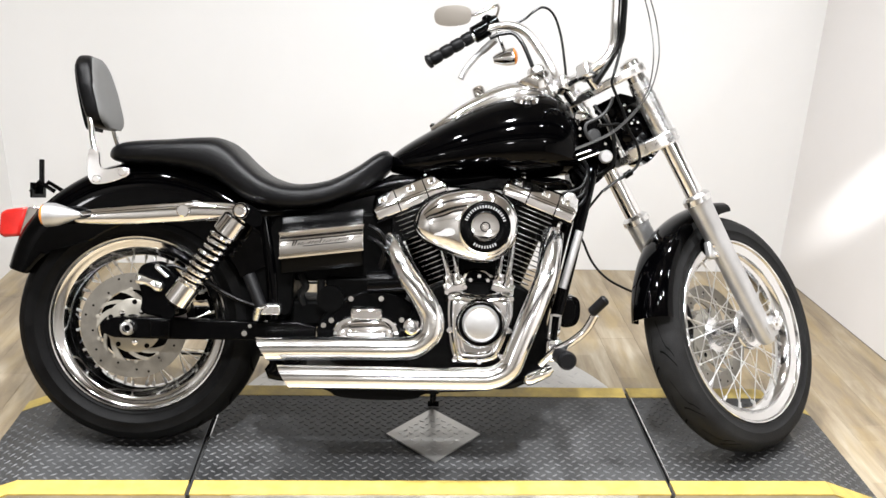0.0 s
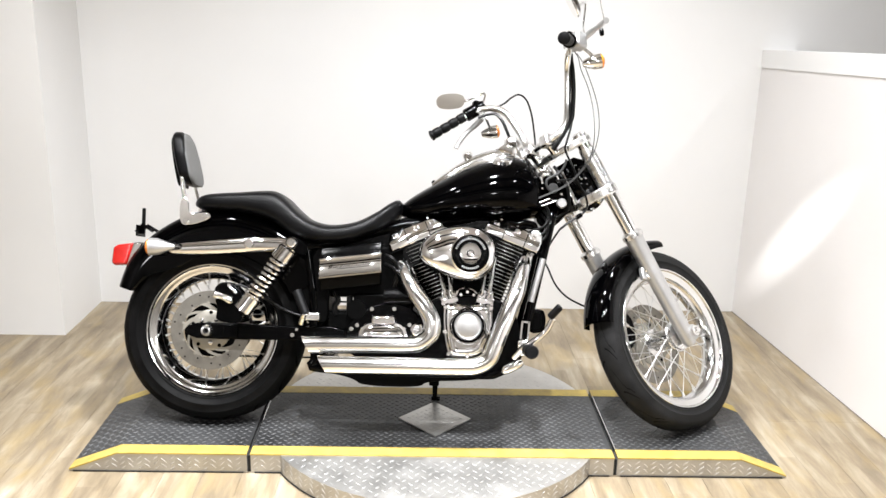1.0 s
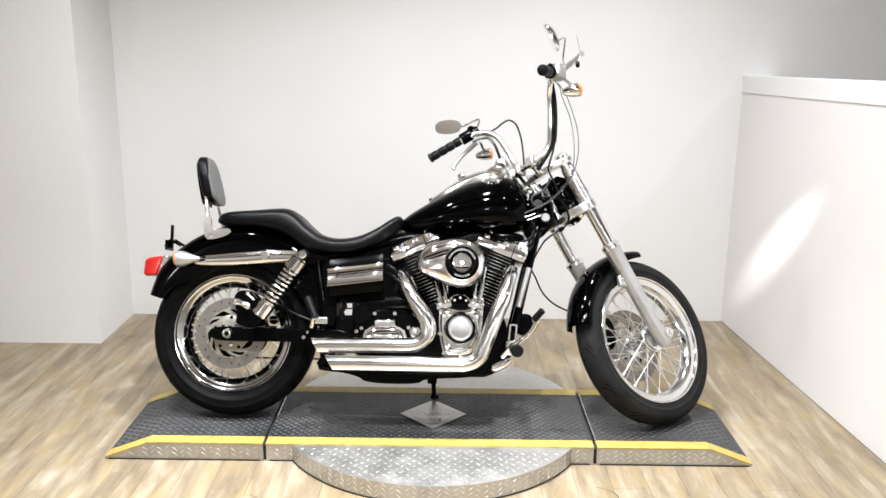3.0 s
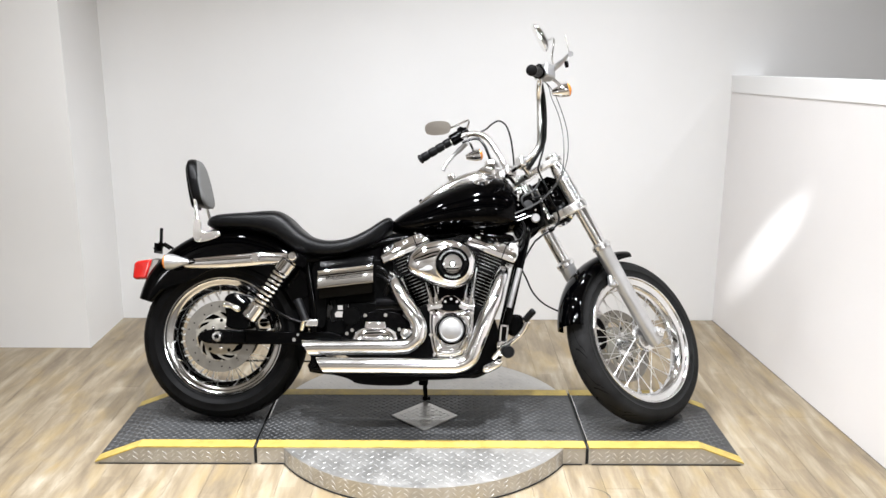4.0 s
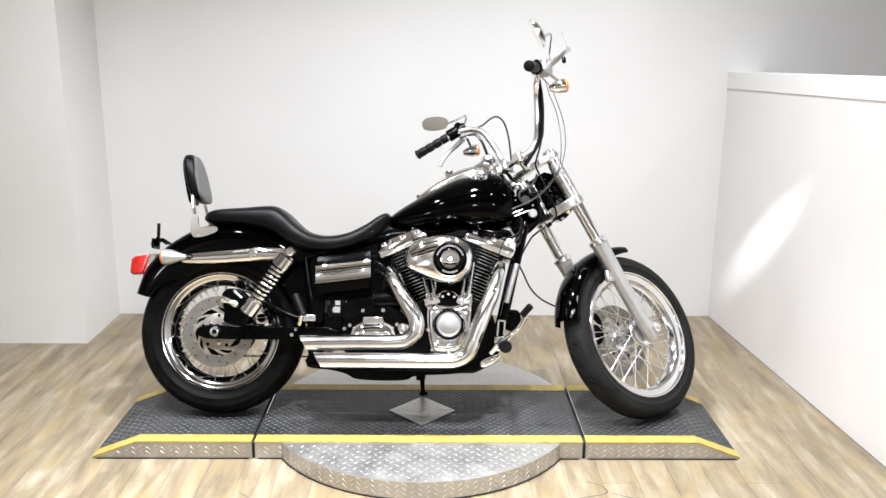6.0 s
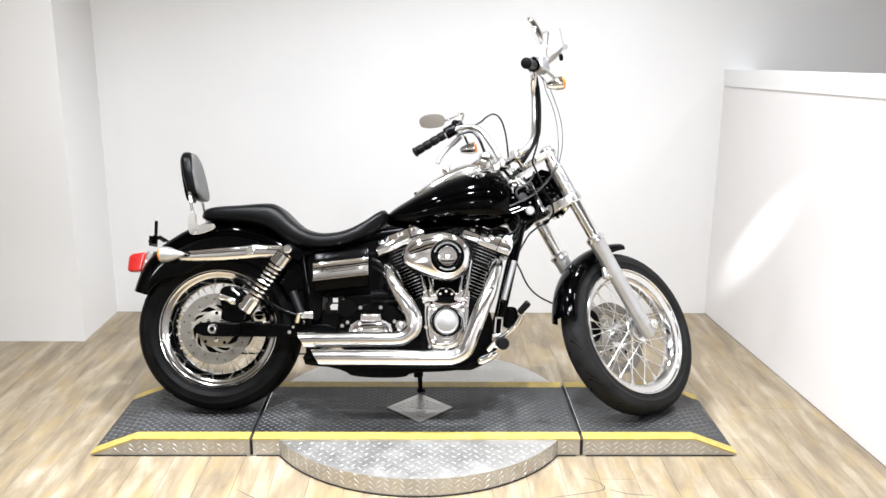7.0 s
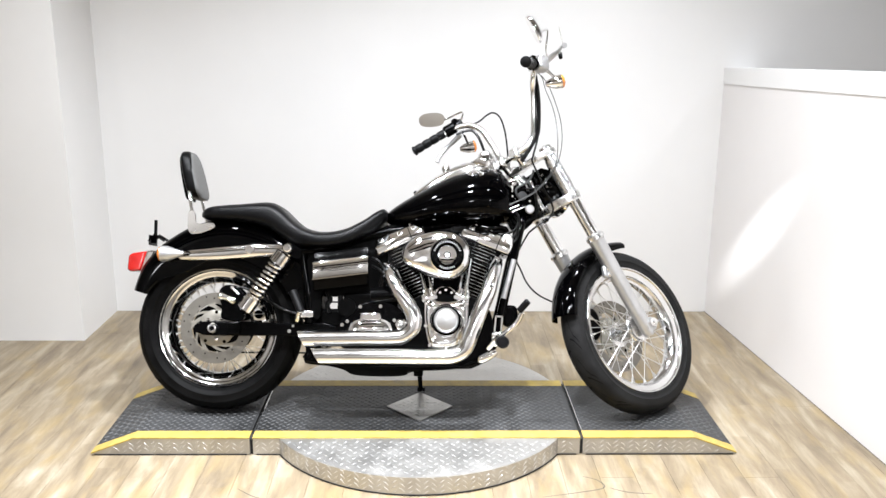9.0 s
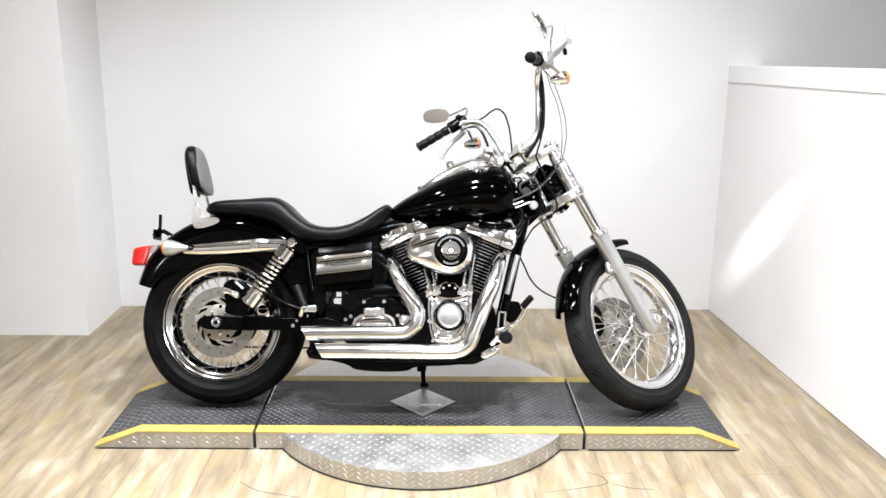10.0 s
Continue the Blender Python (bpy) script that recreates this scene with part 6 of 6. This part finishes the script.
    part("lens", lathe([(0, 0.031), (0.014, 0.030), (0.0235, 0.024), (0.0255, 0.0175), (0, 0.0175)], sg, (0.79, -0.60, 0.10), 28), AMBER, fs, "amber lens")
    part("signal_stem", tube(smooth_path([tuple(sg + V(-0.010, 0, 0.02)), tuple(sg + V(-0.03, -s * 0.01, 0.045)), tuple(sw0 - u * 0.02)], 4), 0.006, 8), CHROME, fs)


def world_front(q):
    """A point of the steered front end in the bike's own frame."""
    return tuple(STEER @ Vector(q))


HOSE = ((1.165, 0.020, 0.610), (1.183, 0.020, 0.564), (1.211, 0.015, 0.507), (1.258, 0.010, 0.462), (1.336, 0.000, 0.426))
THR_A = ((1.171, -0.2, 1.214), (1.194, -0.2, 1.147), (1.203, -0.2, 1.075), (1.197, -0.2, 0.988))
THR_B = ((1.194, -0.2, 1.228), (1.217, -0.2, 1.152), (1.228, -0.2, 1.080), (1.219, -0.2, 0.994))


def cable(name, pts, r, label, material=CABLE):
    return bp(name, tube(smooth_path(pts, 8), r, 8), material, label)


cable("clutch_cable", [world_front(q) for q in ((1.080, 0.245, 1.240), (1.137, 0.195, 1.262), (1.160, 0.170, 1.283), (1.185, 0.150, 1.294), (1.214, 0.142, 1.272), (1.226, 0.136, 1.205), (1.222, 0.130, 1.105), (1.20, 0.11, 1.0), (1.17, 0.05, 0.92))] + [(1.15, -0.02, 0.80)], 0.0038, "black clutch cable in a loop")
cable("throttle_cable", [world_front(q) for q in ((1.115, -0.235, 1.250), (1.150, -0.215, 1.245), THR_A[0], THR_A[1], THR_A[2], THR_A[3])] + [(1.304, -0.15, 0.976), (1.285, -0.15, 0.9333), (1.257, -0.14, 0.8949), (1.219, -0.13, 0.8588), (1.170, -0.125, 0.8318), (1.125, -0.118, 0.8121)], 0.0017, "thin grey throttle cable", GREY_CABLE)
cable("idle_cable", [world_front(q) for q in ((1.125, -0.235, 1.245), (1.165, -0.215, 1.240), THR_B[0], THR_B[1], THR_B[2], THR_B[3])] + [(1.312, -0.155, 0.980), (1.290, -0.154, 0.9333), (1.262, -0.144, 0.8949), (1.221, -0.134, 0.8555), (1.171, -0.128, 0.8285), (1.125, -0.122, 0.8085)], 0.0017, "thin grey idle cable", GREY_CABLE)
cable("brake_line", [world_front(q) for q in ((1.110, -0.225, 1.245), (1.140, -0.190, 1.215), (1.150, -0.165, 1.15), (1.166, -0.13, 1.05))] + [(1.219, -0.12, 1.0066), (1.214, -0.12, 0.982), (1.2286, -0.12, 0.9465), (1.2477, -0.12, 0.9067), (1.259, -0.115, 0.8727), (1.2729, -0.11, 0.8503), (1.2853, -0.11, 0.8332), (1.2937, -0.11, 0.8072), (1.2958, -0.11, 0.7897), (1.2877, -0.11, 0.7691), (1.2677, -0.11, 0.751), (1.2359, -0.11, 0.7312), (1.2043, -0.11, 0.7055)], 0.0040, "black front brake line")
bp("line_junction", bar((1.258, -0.11, 0.744), (1.276, -0.11, 0.757), 0.0085, 12), BLACK, "black brake line junction")
cable("brake_hose", [(1.2043, -0.10, 0.7055), (1.180, -0.05, 0.66), HOSE[0], HOSE[1], HOSE[2], HOSE[3], HOSE[4]], 0.0034, "black front brake hose")
# wiring taped along both sides of the bar
cable("bar_wiring", [world_front(q) for q in ((1.085, -0.240, 1.262), (1.124, -0.203, 1.245), (1.136, -0.192, 1.205), (1.150, -0.172, 1.150), (1.160, -0.150, 1.100), (1.164, -0.131, 1.055), (1.155, -0.108, 1.022), (1.138, -0.085, 0.985), (1.125, -0.06, 0.955))], 0.0085, "black wiring taped along the bar")
cable("bar_wiring", [world_front(q) for q in ((1.058, 0.255, 1.215), (1.086, 0.235, 1.2247), (1.112, 0.212, 1.222), (1.1276, 0.196, 1.188), (1.1313, 0.180, 1.1385), (1.130, 0.160, 1.085), (1.130, 0.12, 1.02), (1.125, 0.07, 0.96))], 0.0060, "black wiring taped along the bar")
# faint scuffs on the floor before the turntable
for pts in ([(-0.62, -0.60), (-0.55, -0.655), (-0.47, -0.68), (-0.40, -0.70)], [(-0.30, -0.70), (-0.27, -0.74), (-0.25, -0.79)], [(0.58, -0.52), (0.63, -0.55), (0.64, -0.60), (0.55, -0.63), (0.42, -0.66)], [(0.66, -0.60), (0.72, -0.63), (0.80, -0.64)], [(-0.36, -0.76), (-0.33, -0.80), (-0.31, -0.86)]):
    q = smooth_path([(x, y, 0.0004) for x, y in pts], 5)
    bm = bmesh.new()
    rows = []
    for i, c in enumerate(q):
        d = (q[min(i + 1, len(q) - 1)] - q[max(i - 1, 0)]).normalized()
        w = V(-d.y, d.x, 0) * (0.0026 * (0.4 + 0.6 * math.sin(math.pi * i / (len(q) - 1))))
        rows.append((bm.verts.new(c + w), bm.verts.new(c - w)))
    for r0, r1 in zip(rows, rows[1:]):
        bm.faces.new((r0[0], r0[1], r1[1], r1[0]))
    part("scuff", bm, SCUFF_AND_GAP, floor, "faint dark scuff", None, 0)

# ---- planks of the floor near the stand ----
PW, PL = 0.128, 1.18
plank_meshes = {}


def plank(x0, y0, y1):
    key = round(y1 - y0, 3)
    if key not in plank_meshes:
        bm = boxm((0, 0, -0.009), (PW - 0.0003, key - 0.0003, 0.0))
        for v in bm.verts:
            if v.co.z > -0.001:
                v.co.x += 0.0003 if v.co.x < PW / 2 else -0.0003
                v.co.y += 0.0003 if v.co.y < key / 2 else -0.0003
        ob = part("plank", bm, PLANK, floor, "", None, 0)
        plank_meshes[key] = ob
        ob.matrix_basis = Matrix.Translation((x0, y0, 0))
    else:
        share(plank_meshes[key], "plank", floor, Matrix.Translation((x0, y0, 0)))


x = -3.2
rng = random.Random(7)
while x < 2.2:
    y = -2.3 + rng.choice((0.0, 0.295, 0.59, 0.885)) - PL
    while y < 1.30:
        a, b = max(y, -2.3), min(y + PL, 1.31)
        if b - a > 0.05:
            if not (x + PW < -1.69 and a > 0.83):
                plank(x, a, b)
        y += PL
    x += PW
